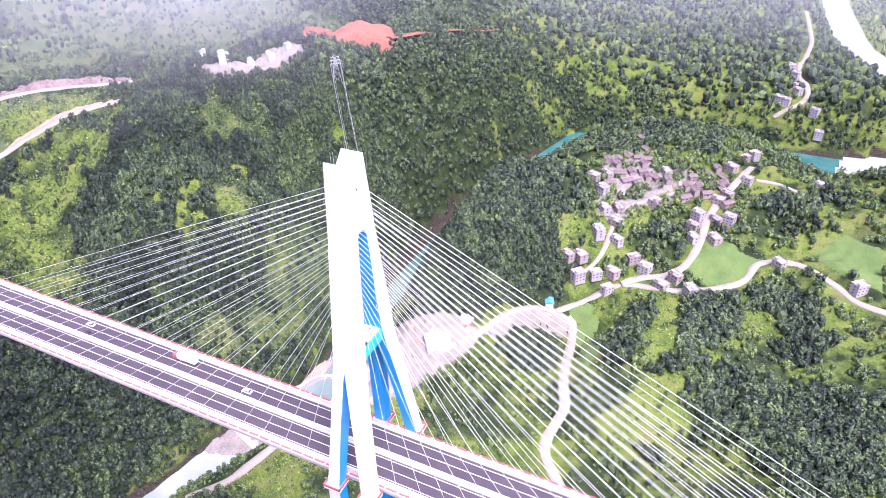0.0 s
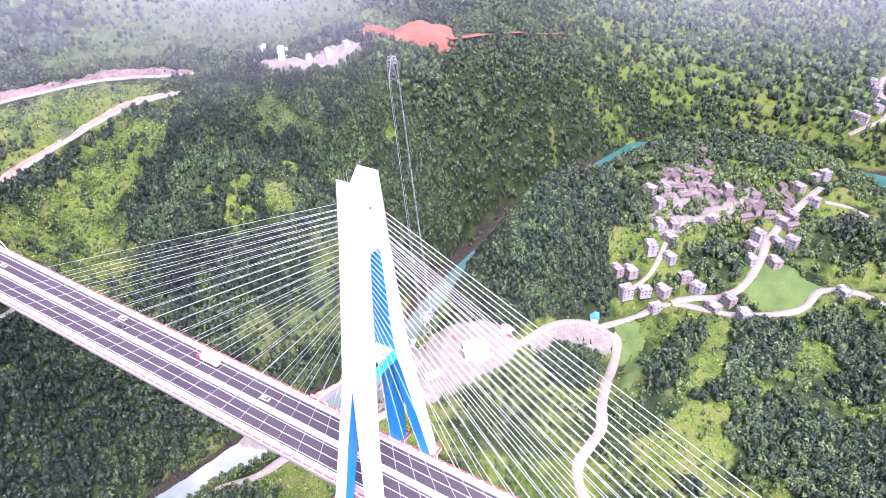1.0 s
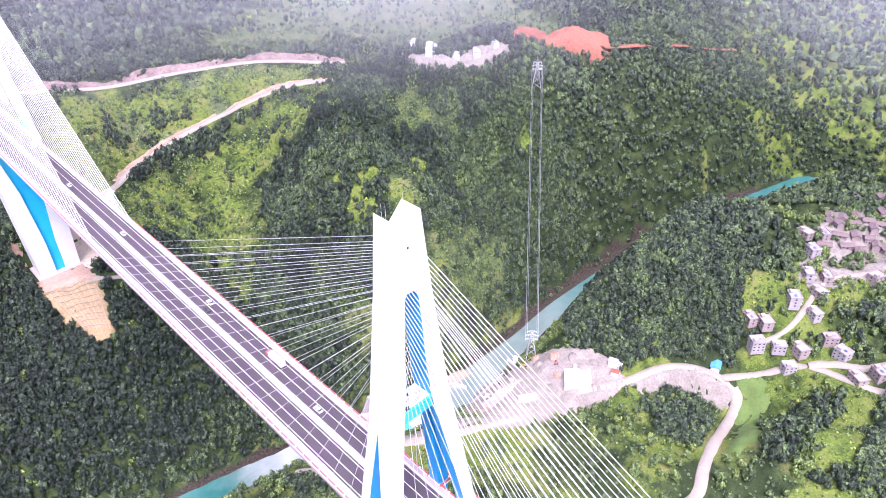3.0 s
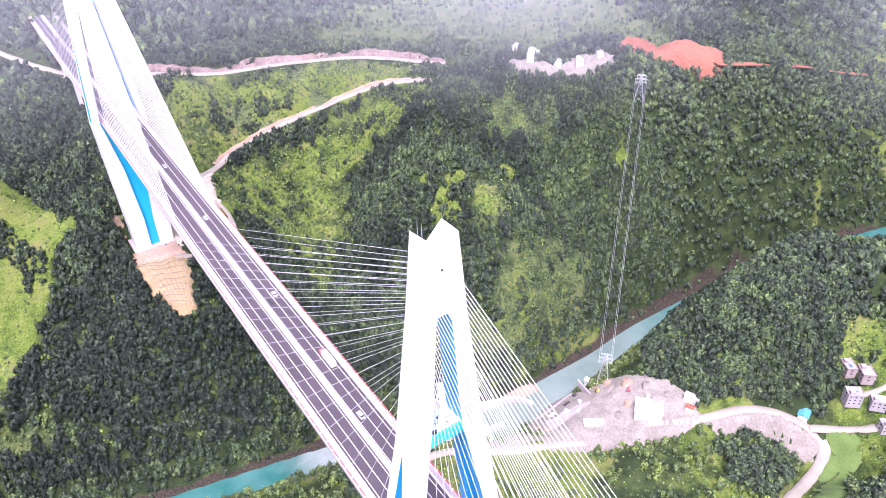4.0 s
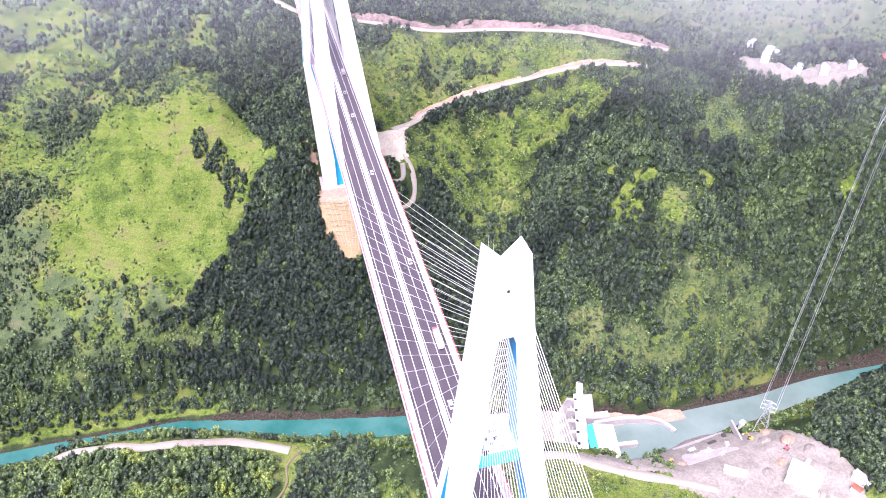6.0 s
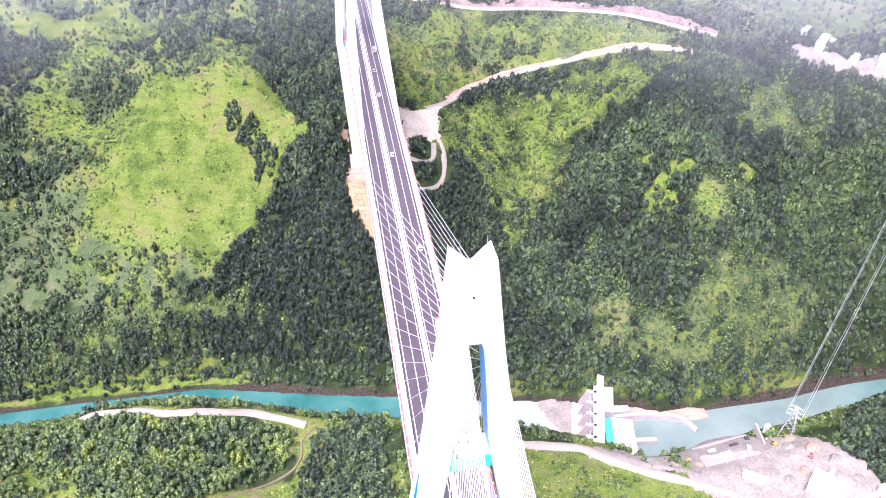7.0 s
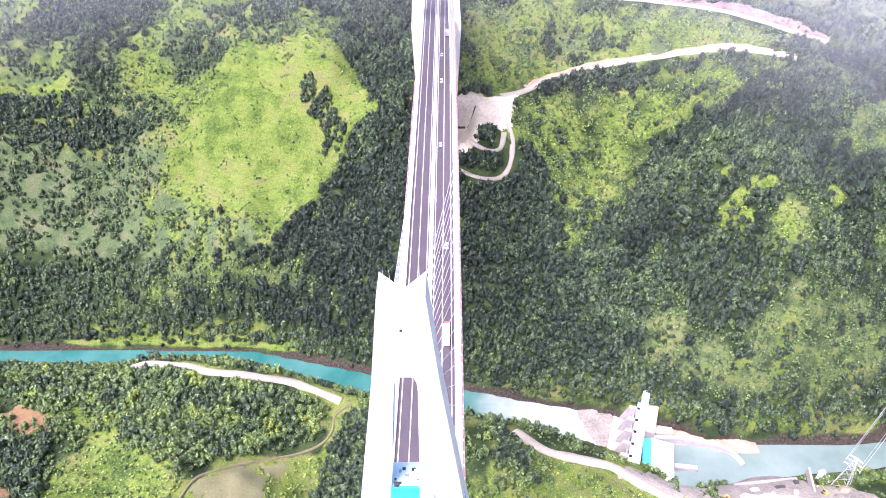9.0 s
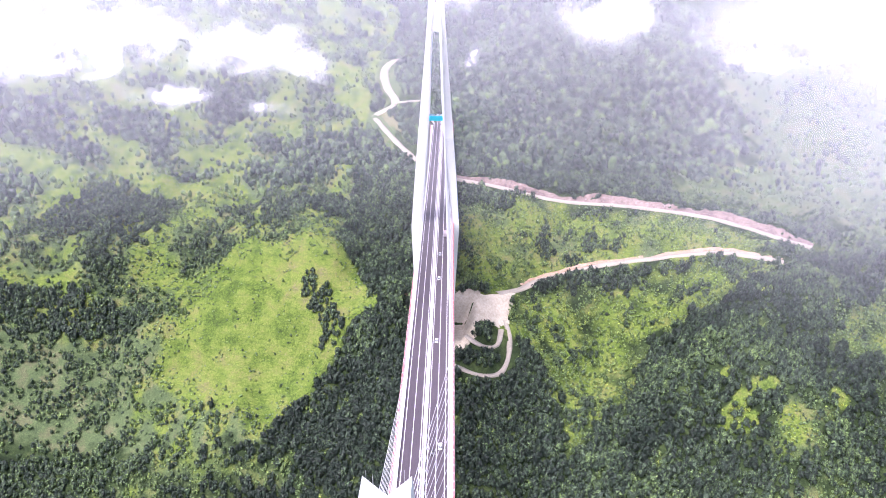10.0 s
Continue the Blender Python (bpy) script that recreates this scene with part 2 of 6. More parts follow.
POOL = [(160, 216), (205, 212), (218, 203), (228, 199), (210, 185), (186, 180), (172, 172), (158, 176)]


def spline(pts, step=4.0):
    """Points along a smooth line through pts."""
    pts = [np.array(p, float) for p in pts]
    out = []
    for i in range(len(pts) - 1):
        p0, p1, p2, p3 = pts[max(i - 1, 0)], pts[i], pts[i + 1], pts[min(i + 2, len(pts) - 1)]
        n = max(2, int(np.linalg.norm(p2 - p1) / step))
        for k in range(n):
            t = k / n
            out.append(0.5 * (2 * p1 + (p2 - p0) * t + (2 * p0 - 5 * p1 + 4 * p2 - p3) * t * t + (3 * p1 - p0 - 3 * p2 + p3) * t ** 3))
    out.append(pts[-1])
    return np.array(out)


def level_of(line):
    z = land(line[:, 0], line[:, 1])
    for _ in range(30):
        z[1:-1] = 0.25 * z[:-2] + 0.5 * z[1:-1] + 0.25 * z[2:]
    return np.maximum(z, -234)


ROAD_LINES = {k: (w, spline(p)) for k, (w, p) in ROADS.items()}
ROAD_LINES = {k: (w, l, level_of(l)) for k, (w, l) in ROAD_LINES.items()}


def inside(x, y, poly):
    hit = np.zeros(x.shape, bool)
    for (ax, ay), (bx, by) in zip(poly, poly[1:] + poly[:1]):
        cross = ((ay > y) != (by > y)) & (x < (bx - ax) * (y - ay) / ((by - ay) or 1e-9) + ax)
        hit ^= cross
    return hit


def edge_distance(x, y, poly):
    d = np.full(x.shape, 1e9)
    for (ax, ay), (bx, by) in zip(poly, poly[1:] + poly[:1]):
        dx, dy = bx - ax, by - ay
        s = np.clip(((x - ax) * dx + (y - ay) * dy) / (dx * dx + dy * dy), 0, 1)
        d = np.minimum(d, np.hypot(x - ax - s * dx, y - ay - s * dy))
    return d


def waves(x, y, length, seed):
    """Smooth noise between about -1 and 1 with that wave length."""
    rng = np.random.RandomState(seed)
    v = np.zeros(x.shape)
    for k in range(7):
        a, ph, f = rng.uniform(0, 2 * math.pi), rng.uniform(0, 6.28), rng.uniform(0.7, 1.6) / length * 2 * math.pi
        v += np.sin(f * (x * math.cos(a) + y * math.sin(a)) + ph + 1.3 * np.sin(0.6 * f * (y * math.cos(a) - x * math.sin(a)) + ph * 2))
    return v / 3.2


def road_distance(x, y):
    """The distance to the nearest road's edge, and that road's level."""
    best, level = np.full(x.shape, 1e9), np.zeros(x.shape)
    for w, line, lev in ROAD_LINES.values():
        lo, hi = line.min(0) - 40, line.max(0) + 40
        m = (x > lo[0]) & (x < hi[0]) & (y > lo[1]) & (y < hi[1])
        idx = np.nonzero(m)[0]
        if not len(idx):
            continue
        for i0 in range(0, len(idx), 20000):
            ii = idx[i0:i0 + 20000]
            d = np.hypot(x[ii, None] - line[None, :, 0], y[ii, None] - line[None, :, 1])
            k = d.argmin(1)
            dd = d[np.arange(len(ii)), k] - w
            better = dd < best[ii]
            best[ii] = np.where(better, dd, best[ii])
            level[ii] = np.where(better, lev[k], level[ii])
    return best, level


def ground(x, y):
    """The height of the finished ground."""
    x, y = np.asarray(x, float), np.asarray(y, float)
    shape = x.shape
    x, y = x.ravel(), y.ravel()
    z = land(x, y)
    r, _ = river_distance(x, y)
    z = z + np.clip((r - 30) / 60, 0, 1) * (2.6 * waves(x, y, 62, 3) + 1.1 * waves(x, y, 23, 5) + 4.5 * waves(x, y, 105, 7) * np.clip((r - 60) / 60, 0, 1))
    d, lev = road_distance(x, y)
    s = np.clip((d - 1.5) / 9, 0, 1)
    s = s * s * (3 - 2 * s)
    z = np.where(d < 30, (lev - 0.25) * (1 - s) + z * s, z)
    # pool below the weir
    pd = edge_distance(x, y, POOL)
    pd = np.where(inside(x, y, POOL), pd, -pd)
    z = np.where(pd > -8, z + (np.minimum(z, -241) - z) * np.clip((pd + 8) / 10, 0, 1), z)
    # level pad of the far tower
    e = np.clip((np.maximum(np.abs(x) / 1.1, np.abs(y - FAR_Y + 2)) - 21) / 9, 0, 1)
    z = FAR_PAD * (1 - e) + z * e
    return z.reshape(shape)


# ---- ground, water, roads ----
MEADOW = [(-189, 542), (-132, 520), (-96, 513), (-81, 511), (-75, 493), (-53, 465), (-47, 437), (-64, 433), (-77, 427), (-77, 417), (-97, 408),
          (-97, 393), (-124, 384), (-150, 378), (-185, 384), (-205, 396), (-222, 410), (-236, 424), (-246, 436),
          (-241, 452), (-231, 460), (-233, 485), (-217, 505), (-215, 531), (-205, 542)]
# brown scrub below the meadow
LOWER_SCRUB = [(-134, 384), (-134, 368), (-143, 355), (-191, 350), (-224, 361), (-253, 378), (-265, 405), (-255, 434), (-236, 430), (-205, 402), (-185, 390)]
GULLY = [(22, 467), (106, 495), (208, 503), (301, 456), (248, 426), (219, 437), (193, 444), (176, 422), (162, 394), (140, 377), (121, 346),
         (101, 339), (100, 370), (97, 391), (79, 424), (51, 445)]
UPPER_SLOPE = [(14, 580), (100, 590), (236, 556), (333, 489), (264, 482), (162, 522), (107, 512), (53, 484), (14, 474)]
FIELDS = {
    "rice_field": [(439, -66), (481, -79), (472, -97), (464, -118), (465, -136), (447, -121), (428, -111), (415, -91), (410, -72)],
    "maize_field": [(495, -169), (527, -196), (503, -226), (450, -227), (457, -199), (473, -175)],
    "loop_field": [(369, 31), (375, 7), (359, -4), (294, -22), (272, -17), (272, -10), (345, 12)],
    "terrace_field": [(-156, 159), (-141, 172), (-129, 181), (-119, 173), (-115, 150), (-130, 138), (-157, 136)],
    "terrace_corner_field": [(-127, 183), (-107, 190), (-111, 179), (-117, 176)],
}


GRID_SLOPE = [(-27, 401), (16, 396), (8, 362), (2, 342), (-12, 343), (-22, 366)]
OPENINGS = [[(151, 262), (158, 285), (168, 298), (184, 295), (193, 270), (216, 258), (237, 273), (261, 273), (320, 284), (344, 252), (314, 235), (270, 228), (233, 229), (192, 240)],
            [(255, 330), (279, 316), (265, 284), (242, 283), (233, 305)],
            [(316, 393), (364, 422), (370, 371), (374, 358), (320, 352), (297, 355)],
            [(536, 279), (561, 274), (558, 254), (536, 267)], [(399, 375), (426, 366), (437, 348), (415, 353)],
            [(-291, 336), (-271, 349), (-228, 355), (-181, 351), (-158, 341), (-178, 337), (-219, 339), (-246, 335), (-282, 332)],
            [(-153, 343), (-133, 347), (-99, 337), (-104, 330), (-134, 334)]]
# open grass and groves of the near bank
PASTURES = [[(-239, 110), (-249, 162), (-232, 191), (-213, 182), (-175, 161), (-160, 152), (-166, 110)],
            [(-143, 183), (-101, 198), (-85, 197), (-77, 212), (-66, 228), (-73, 199), (-87, 176), (-94, 153), (-153, 138), (-151, 159)],
            [(39, 192), (62, 194), (94, 177), (121, 158), (142, 140), (35, 130)],
            [(371, -35), (394, -68), (361, -79), (314, -79), (284, -67), (279, -56), (305, -60)],
            [(389, -114), (395, -142), (377, -154), (358, -122)], [(431, 60), (449, 38), (413, 35), (393, 49)],
            [(478, 8), (501, -14), (472, -16), (456, -4)], [(597, -101), (585, -139), (561, -150), (537, -108), (531, -100)],
            [(265, -59), (291, -96), (251, -101), (202, -62), (224, -40)]]
THICKETS = [[(-360, 250), (-271, 252), (-232, 252), (-199, 246), (-153, 241), (-105, 243), (-84, 221), (-102, 204), (-139, 182), (-155, 161), (-176, 166), (-215, 187), (-224, 202), (-272, 217), (-302, 218), (-360, 215)],
            [(-250, 272), (-236, 297), (-195, 294), (-145, 286), (-95, 271), (-68, 256), (-68, 249), (-95, 256), (-117, 262), (-145, 259), (-173, 257), (-200, 266), (-225, 272)],
            [(46, 232), (60, 180), (75, 177), (73, 162), (53, 151), (38, 155)]]
GROVES = [[(-291, 169), (-283, 182), (-264, 180), (-252, 152), (-243, 130), (-270, 141)], [(-85, 199), (-66, 233), (-20, 240), (-18, 140), (-88, 158), (-88, 185)], [(41, 220), (56, 212), (60, 181), (58, 170), (47, 172), (37, 174)],
          [(336, -12), (359, -23), (377, -40), (361, -53), (301, -48), (280, -47), (273, -33)],
          [(369, -73), (402, -84), (414, -109), (392, -122), (355, -119), (310, -94), (291, -81)],
          [(419, -117), (446, -147), (420, -179), (365, -183), (372, -158), (393, -147), (393, -126)],
          [(456, -20), (500, -37), (487, -60), (454, -63), (432, -49), (431, -29)], [(532, -104), (572, -131), (574, -163), (535, -165), (523, -127)],
          [(273, -87), (308, -110), (315, -164), (317, -224), (209, -218), (200, -169), (248, -132)], [(310, 59), (323, 51), (338, 31), (325, 18), (267, 8), (260, 39), (274, 61)]]


BAMBOO = [(222, 357, 4), (229, 338, 6), (231, 322, 6), (217, 331, 6), (246, 337, 6), (252, 312, 7), (255, 302, 6), (292, 325, 6), (223, 320, 4), (401, 288, 5), (238, 343, 4)]


def soft_inside(x, y, poly, width):
    d = edge_distance(x, y, poly)
    return np.clip(0.5 + np.where(inside(x, y, poly), d, -d) / (2 * width), 0, 1)


def graded(lo, hi, step, end_lo, end_hi, grow=1.07):
    mid = list(np.arange(lo, hi + 0.1, step))
    s, v = step, hi
    while v < end_hi:
        s *= grow
        v += s
        mid.append(v)
    s, v = step, lo
    while v > end_lo:
        s *= grow
        v -= s
        mid.insert(0, v)
    return np.array(mid)


gx, gy = graded(-420, 740, 4.6, -3800, 4200), graded(-240, 700, 4.6, -3000, 4300)
GX, GY = np.meshgrid(gx, gy)
px, py = GX.ravel(), GY.ravel()
pz = ground(px, py)
far_rise = np.clip((np.hypot(px, py - 300) - 1500) / 1800, 0, 1)
pz = pz + far_rise * (260 + 120 * waves(px, py, 900, 11)) * np.clip((np.abs(py + 230) - 150) / 500 + (px < 1200), 0, 1)
nx, ny = len(gx), len(gy)
ii = (np.arange(ny - 1)[:, None] * nx + np.arange(nx - 1)[None, :]).ravel()
quads = np.stack([ii, ii + 1, ii + nx + 1, ii + nx], 1)


def big_mesh(name, verts, faces, material, smooth=True, attributes=()):
    """A mesh from arrays; attributes are pairs of a name and one number a vertex."""
    me = bpy.data.meshes.new(name)
    n, k = faces.shape
    me.vertices.add(len(verts))
    me.vertices.foreach_set("co", np.asarray(verts, np.float32).ravel())
    me.loops.add(n * k)
    me.loops.foreach_set("vertex_index", faces.astype(np.int32).ravel())
    me.polygons.add(n)
    me.polygons.foreach_set("loop_start", np.arange(0, n * k, k, dtype=np.int32))
    me.polygons.foreach_set("use_smooth", np.full(n, smooth))
    for key, values in attributes:
        a = me.attributes.new(key, 'FLOAT', 'POINT')
        a.data.foreach_set("value", np.asarray(values, np.float32))
    me.update(calc_edges=True)
    me.validate()
    me.materials.append(material)
    return new(name, me)


def ground_material():
    m, nt, p = nodes_of("hillside")
    big, mid, fine = noise_node(nt, 0.012, 5), noise_node(nt, 0.06, 6, 0.65), noise_node(nt, 0.6, 5, 0.7)
    base = ramp(nt, mid, [(0.3, (0.016, 0.026, 0.012)), (0.5, (0.034, 0.054, 0.021)), (0.64, (0.060, 0.086, 0.030)), (0.78, (0.085, 0.105, 0.038))])
    drift = math_node(nt, 'ADD', math_node(nt, 'MULTIPLY', mid, 0.42), math_node(nt, 'MULTIPLY', big, 0.28))
    mixed = math_node(nt, 'ADD', drift, math_node(nt, 'MULTIPLY', fine, 0.3))
    grass = ramp(nt, math_node(nt, 'ADD', math_node(nt, 'MULTIPLY', math_node(nt, 'SUBTRACT', mixed, 0.5), 1.7), 0.5),
                 [(0.3, (0.036, 0.062, 0.018)), (0.42, (0.085, 0.135, 0.024)), (0.52, (0.138, 0.190, 0.038)), (0.60, (0.160, 0.182, 0.052)), (0.70, (0.155, 0.145, 0.080))])
    brown = ramp(nt, mid, [(0.3, (0.058, 0.088, 0.040)), (0.5, (0.092, 0.130, 0.055)), (0.62, (0.128, 0.138, 0.072)), (0.75, (0.088, 0.130, 0.050))])
    rock = ramp(nt, fine, [(0.3, (0.022, 0.019, 0.015)), (0.55, (0.052, 0.044, 0.034)), (0.8, (0.14, 0.11, 0.085))])
    wob = math_node(nt, 'MULTIPLY', math_node(nt, 'SUBTRACT', mid, 0.5), 1.2)
    def edge(name):
        f = math_node(nt, 'ADD', attribute(nt, name), wob)
        mr = nt.nodes.new("ShaderNodeMapRange")
        mr.inputs[1].default_value, mr.inputs[2].default_value = 0.35, 0.65
        nt.links.new(f, mr.inputs[0])
        return mr.outputs[0]
    c = mix(nt, edge("heath"), base, brown)
    sep = nt.nodes.new("ShaderNodeSeparateXYZ")
    nt.links.new(nt.nodes.new("ShaderNodeTexCoord").outputs["Object"], sep.inputs[0])
    step = math_node(nt, 'ADD', math_node(nt, 'MULTIPLY', sep.outputs[2], 1.1), math_node(nt, 'MULTIPLY', big, 14.0))
    terrace = math_node(nt, 'GREATER_THAN', math_node(nt, 'SINE', step), 0.86)
    grass = mix(nt, math_node(nt, 'MULTIPLY', terrace, 0.28), grass, (0.07, 0.11, 0.035))
    c = mix(nt, edge("grass"), c, grass)
    c = mix(nt, edge("rock"), c, rock)
    c = mix(nt, 0.35, c, ramp(nt, fine, [(0.3, (0.25, 0.25, 0.25)), (0.7, (1, 1, 1))]), 'MULTIPLY')
    tufts = ramp(nt, noise_node(nt, 1.3, 4, 0.75), [(0.34, (0.55, 0.56, 0.58)), (0.5, (0.95, 0.95, 0.95)), (0.66, (1.5, 1.48, 1.4))])
    c = mix(nt, 1.0, c, tufts, 'MULTIPLY')
    nt.links.new(c, p.inputs["Base Color"])
    p.inputs["Roughness"].default_value = 0.95
    p.inputs["Specular IOR Level"].default_value = 0.1
    bump(nt, p, fine, 0.9, 0.8)
    return m


RD, RSIDE = river_distance(px, py)
ACROSS, EDGE = RD * RSIDE, far_edge(px)
FAR_BANK = RSIDE > 0
MN1, MN2 = waves(px, py, 110, 51), waves(px, py, 38, 52)
grass_zone = np.clip(soft_inside(px, py, MEADOW, 10) + 0.2 * waves(px, py, 38, 52), 0, 1)
grass_zone = grass_zone + (0.66 + 0.35 * waves(px, py, 60, 36)) * np.clip(soft_inside(px, py, GULLY, 20) + soft_inside(px, py, UPPER_SLOPE, 12), 0, 1)
grass_zone = grass_zone + FAR_BANK * (px < -100) * np.clip((py - 432) / 30, 0, 1) * np.clip(0.46 - 0.4 * MN1 - 0.3 * MN2, 0.1, 0.7)
# a strip of pale grass over the waterline downstream
grass_zone = grass_zone + FAR_BANK * (px < 330) * np.clip((ACROSS - EDGE - 5) / 3, 0, 1) * np.clip((22 + 0.6 * EDGE - ACROSS) / 4, 0, 1) * np.interp(px, [-340, -320, -150, -110, 20, 60, 330], [0.2, 0.95, 0.9, 0.2, 0.25, 0.5, 0.5])
grass_zone = grass_zone + 0.4 * sum(soft_inside(px, py, q, 8) for q in OPENINGS) + sum(soft_inside(px, py, q, 6) for q in PASTURES)
grass_zone = grass_zone + ~FAR_BANK * (px < 330) * np.clip(0.45 + 0.5 * waves(px, py, 120, 21), 0, 0.9) + ~FAR_BANK * (px > 330) * (py < 40) * np.clip(0.55 + 0.4 * waves(px, py, 90, 22), 0, 0.9)
grass_zone = np.clip(grass_zone + np.clip((px - 760 + 110 * MN1 + 60 * MN2) / 60, 0, 1) * (py < 300) * np.clip(0.65 + 0.4 * waves(px, py, 90, 22), 0, 0.9), 0, 1)
grass_zone = np.clip(grass_zone + soft_inside(px, py, LOWER_SCRUB, 12) * np.clip(0.62 + 0.4 * waves(px, py, 38, 52), 0.2, 0.9), 0, 1)
for cx, cy, rad in BAMBOO:
    grass_zone = np.maximum(grass_zone, np.clip(1.6 - np.hypot(px - cx, py - cy) / rad, 0, 1))
heath_zone = np.clip((px - 370) / 40, 0, 1) * np.clip((py - 470 + 0.75 * (px - 400)) / 40, 0, 1) * np.clip((620 - px) / 40, 0, 1) * FAR_BANK + 0.6 * sum(soft_inside(px, py, q, 9) for q in OPENINGS) + np.clip((py - 560) / 60, 0, 1) * np.clip((760 - py + 60 * waves(px, py, 110, 35)) / 80, 0, 1) * np.clip((px - 240) / 40, 0, 1) + 0.9 * soft_inside(px, py, LOWER_SCRUB, 14) + FAR_BANK * (px < -225) * np.clip((py - 360) / 20, 0, 1) * (py < 460) * 0.8 + 0.7 * soft_inside(px, py, UPPER_SLOPE, 15) + (py > 440) * (px < -60) * np.clip(0.8 - 0.4 * MN1, 0, 1)
bank_width = np.interp(px, [-400, -330, -310, -150, -110, 40, 80, 250, 300, 420, 700, 760], [13, 13, 6, 7, 12, 11, 8, 8, 12, 14, 12, 2]) + 2.0 * waves(px, py, 50, 33)
rock_zone = np.where(FAR_BANK, np.clip((bank_width - (ACROSS - EDGE)) / 5, 0, 1), 0.9 * np.clip((19 - RD) / 4, 0, 1) * (px > 100) * (px < 330))
GROUND = ground_material()
land_ob = big_mesh("ground", np.stack([px, py, pz], 1), quads, GROUND, True,
                   (("grass", grass_zone), ("heath", np.clip(heath_zone, 0, 1)), ("rock", rock_zone)))
tagged(land_ob, "green river valley with steep wooded hillsides and meadows", "ground", kind="structure")


def water_material():
    """Green water, milky with silt about the works."""
    m, nt, p = nodes_of("green_river_water")
    n = noise_node(nt, 0.03, 4)
    clear = ramp(nt, n, [(0.3, (0.018, 0.105, 0.090)), (0.7, (0.060, 0.165, 0.145))])
    milky = ramp(nt, n, [(0.3, (0.105, 0.155, 0.135)), (0.7, (0.165, 0.215, 0.19))])
    chalky = ramp(nt, n, [(0.3, (0.24, 0.29, 0.27)), (0.7, (0.34, 0.38, 0.36))])
    sep = nt.nodes.new("ShaderNodeSeparateXYZ")
    nt.links.new(nt.nodes.new("ShaderNodeTexCoord").outputs["Object"], sep.inputs[0])
    east = math_node(nt, 'ADD', sep.outputs[0], math_node(nt, 'MULTIPLY', math_node(nt, 'SUBTRACT', n, 0.5), 40.0))

    def between(lo, hi, falling=False):
        mr = nt.nodes.new("ShaderNodeMapRange")
        mr.inputs[1].default_value, mr.inputs[2].default_value = lo, hi
        mr.inputs[3].default_value, mr.inputs[4].default_value = (1.0, 0.0) if falling else (0.0, 1.0)
        nt.links.new(east, mr.inputs[0])
        return mr.outputs[0]

    c = mix(nt, math_node(nt, 'MULTIPLY', between(10, 60), between(330, 450, True)), clear, milky)
    c = mix(nt, math_node(nt, 'MULTIPLY', between(30, 70), between(146, 152, True)), c, chalky)
    nt.links.new(c, p.inputs["Base Color"])
    p.inputs["Roughness"].default_value = 0.10
    bump(nt, p, noise_node(nt, 0.8, 3), 0.25, 0.15)
    return m


WATER = water_material()
PD = edge_distance(px, py, POOL)
wet = (RD < 42) | inside(px, py, POOL) | (PD < 8)
MUDDY = worn("pale_silty_water", (0.28, 0.31, 0.30), (0.36, 0.38, 0.36), 0.01, 0.3, 0.15, 0.02)
silty = (px > 800) & (py < -205 - 0.25 * (px - 830)) | (px > 1150)


def water_sheet(mask, material, label):
    q = quads[mask[quads].all(1)]
    used = np.unique(q)
    slot = np.zeros(len(px), int)
    slot[used] = np.arange(len(used))
    return tagged(big_mesh("water", np.stack([px, py, np.full(len(px), -237.2)], 1)[used], slot[q], material), label, "river", kind="structure")


quads_mud = silty[quads].any(1)
all_quads = quads
quads = all_quads[~quads_mud]
water_sheet(wet, WATER, "calm turquoise river between rocky banks")
quads = all_quads[quads_mud]
water_sheet(wet, MUDDY, "pale silty water of a larger river joining the turquoise one")
quads = all_quads


def ribbon(name, half, line, level, material, thick=1.2, label="", lift=0.95):
    side = np.stack([-np.gradient(line[:, 1]), np.gradient(line[:, 0])], 1)
    side /= np.maximum(np.linalg.norm(side, axis=1), 1e-6)[:, None]
    rng = np.random.RandomState(len(name))
    wob = 1 + 0.12 * np.sin(np.arange(len(line)) * 0.7) * rng.uniform(0.5, 1) + rng.uniform(-0.06, 0.06, len(line))
    rows = [np.c_[line + side * (k * half * wob)[:, None], level + lift - (thick if abs(k) > 1.01 else 0)] for k in (-1.12, -1, 0, 1, 1.12)]
    n = len(line)
    v = np.concatenate(rows)
    f = np.array([(j * n + i, j * n + i + 1, (j + 1) * n + i + 1, (j + 1) * n + i) for j in range(4) for i in range(n - 1)])
    ob = big_mesh(name, v, f[:, ::-1], material)
    return tagged(ob, label or "pale unpaved road winding over the hillside", "road", kind="structure")


for key, (w, line, lev) in ROAD_LINES.items():
    ribbon(key, w, line, lev, PATH_SOIL if key == "field_path" else TRACK, label="narrow pale earth footpath round a field" if key == "field_path" else "")


def drape(name, poly, material, label, category, step=3.0, lift=0.8, kind="structure"):
    """A patch of ground within an outline, laid on the land."""
    a = np.array(poly, float)
    xs, ys = np.arange(a[:, 0].min() - step, a[:, 0].max() + step, step), np.arange(a[:, 1].min() - step, a[:, 1].max() + step, step)
    X, Y = np.meshgrid(xs, ys)
    x, y = X.ravel(), Y.ravel()
    d = edge_distance(x, y, poly)
    d = np.where(inside(x, y, poly), d, -d) + 1.5 * waves(x, y, 14, 31)
    z = ground(x, y) + np.where(d > 0, lift, -0.6)
    n = len(xs)
    q = (np.arange(len(ys) - 1)[:, None] * n + np.arange(n - 1)[None, :]).ravel()
    f = np.stack([q, q + 1, q + n + 1, q + n], 1)
    f = f[(d[f] > -step).all(1)]
    used = np.unique(f)
    remap = np.zeros(len(x), int)
    remap[used] = np.arange(len(used))
    return tagged(big_mesh(name, np.stack([x, y, z], 1)[used], remap[f], material), label, category, kind=kind)


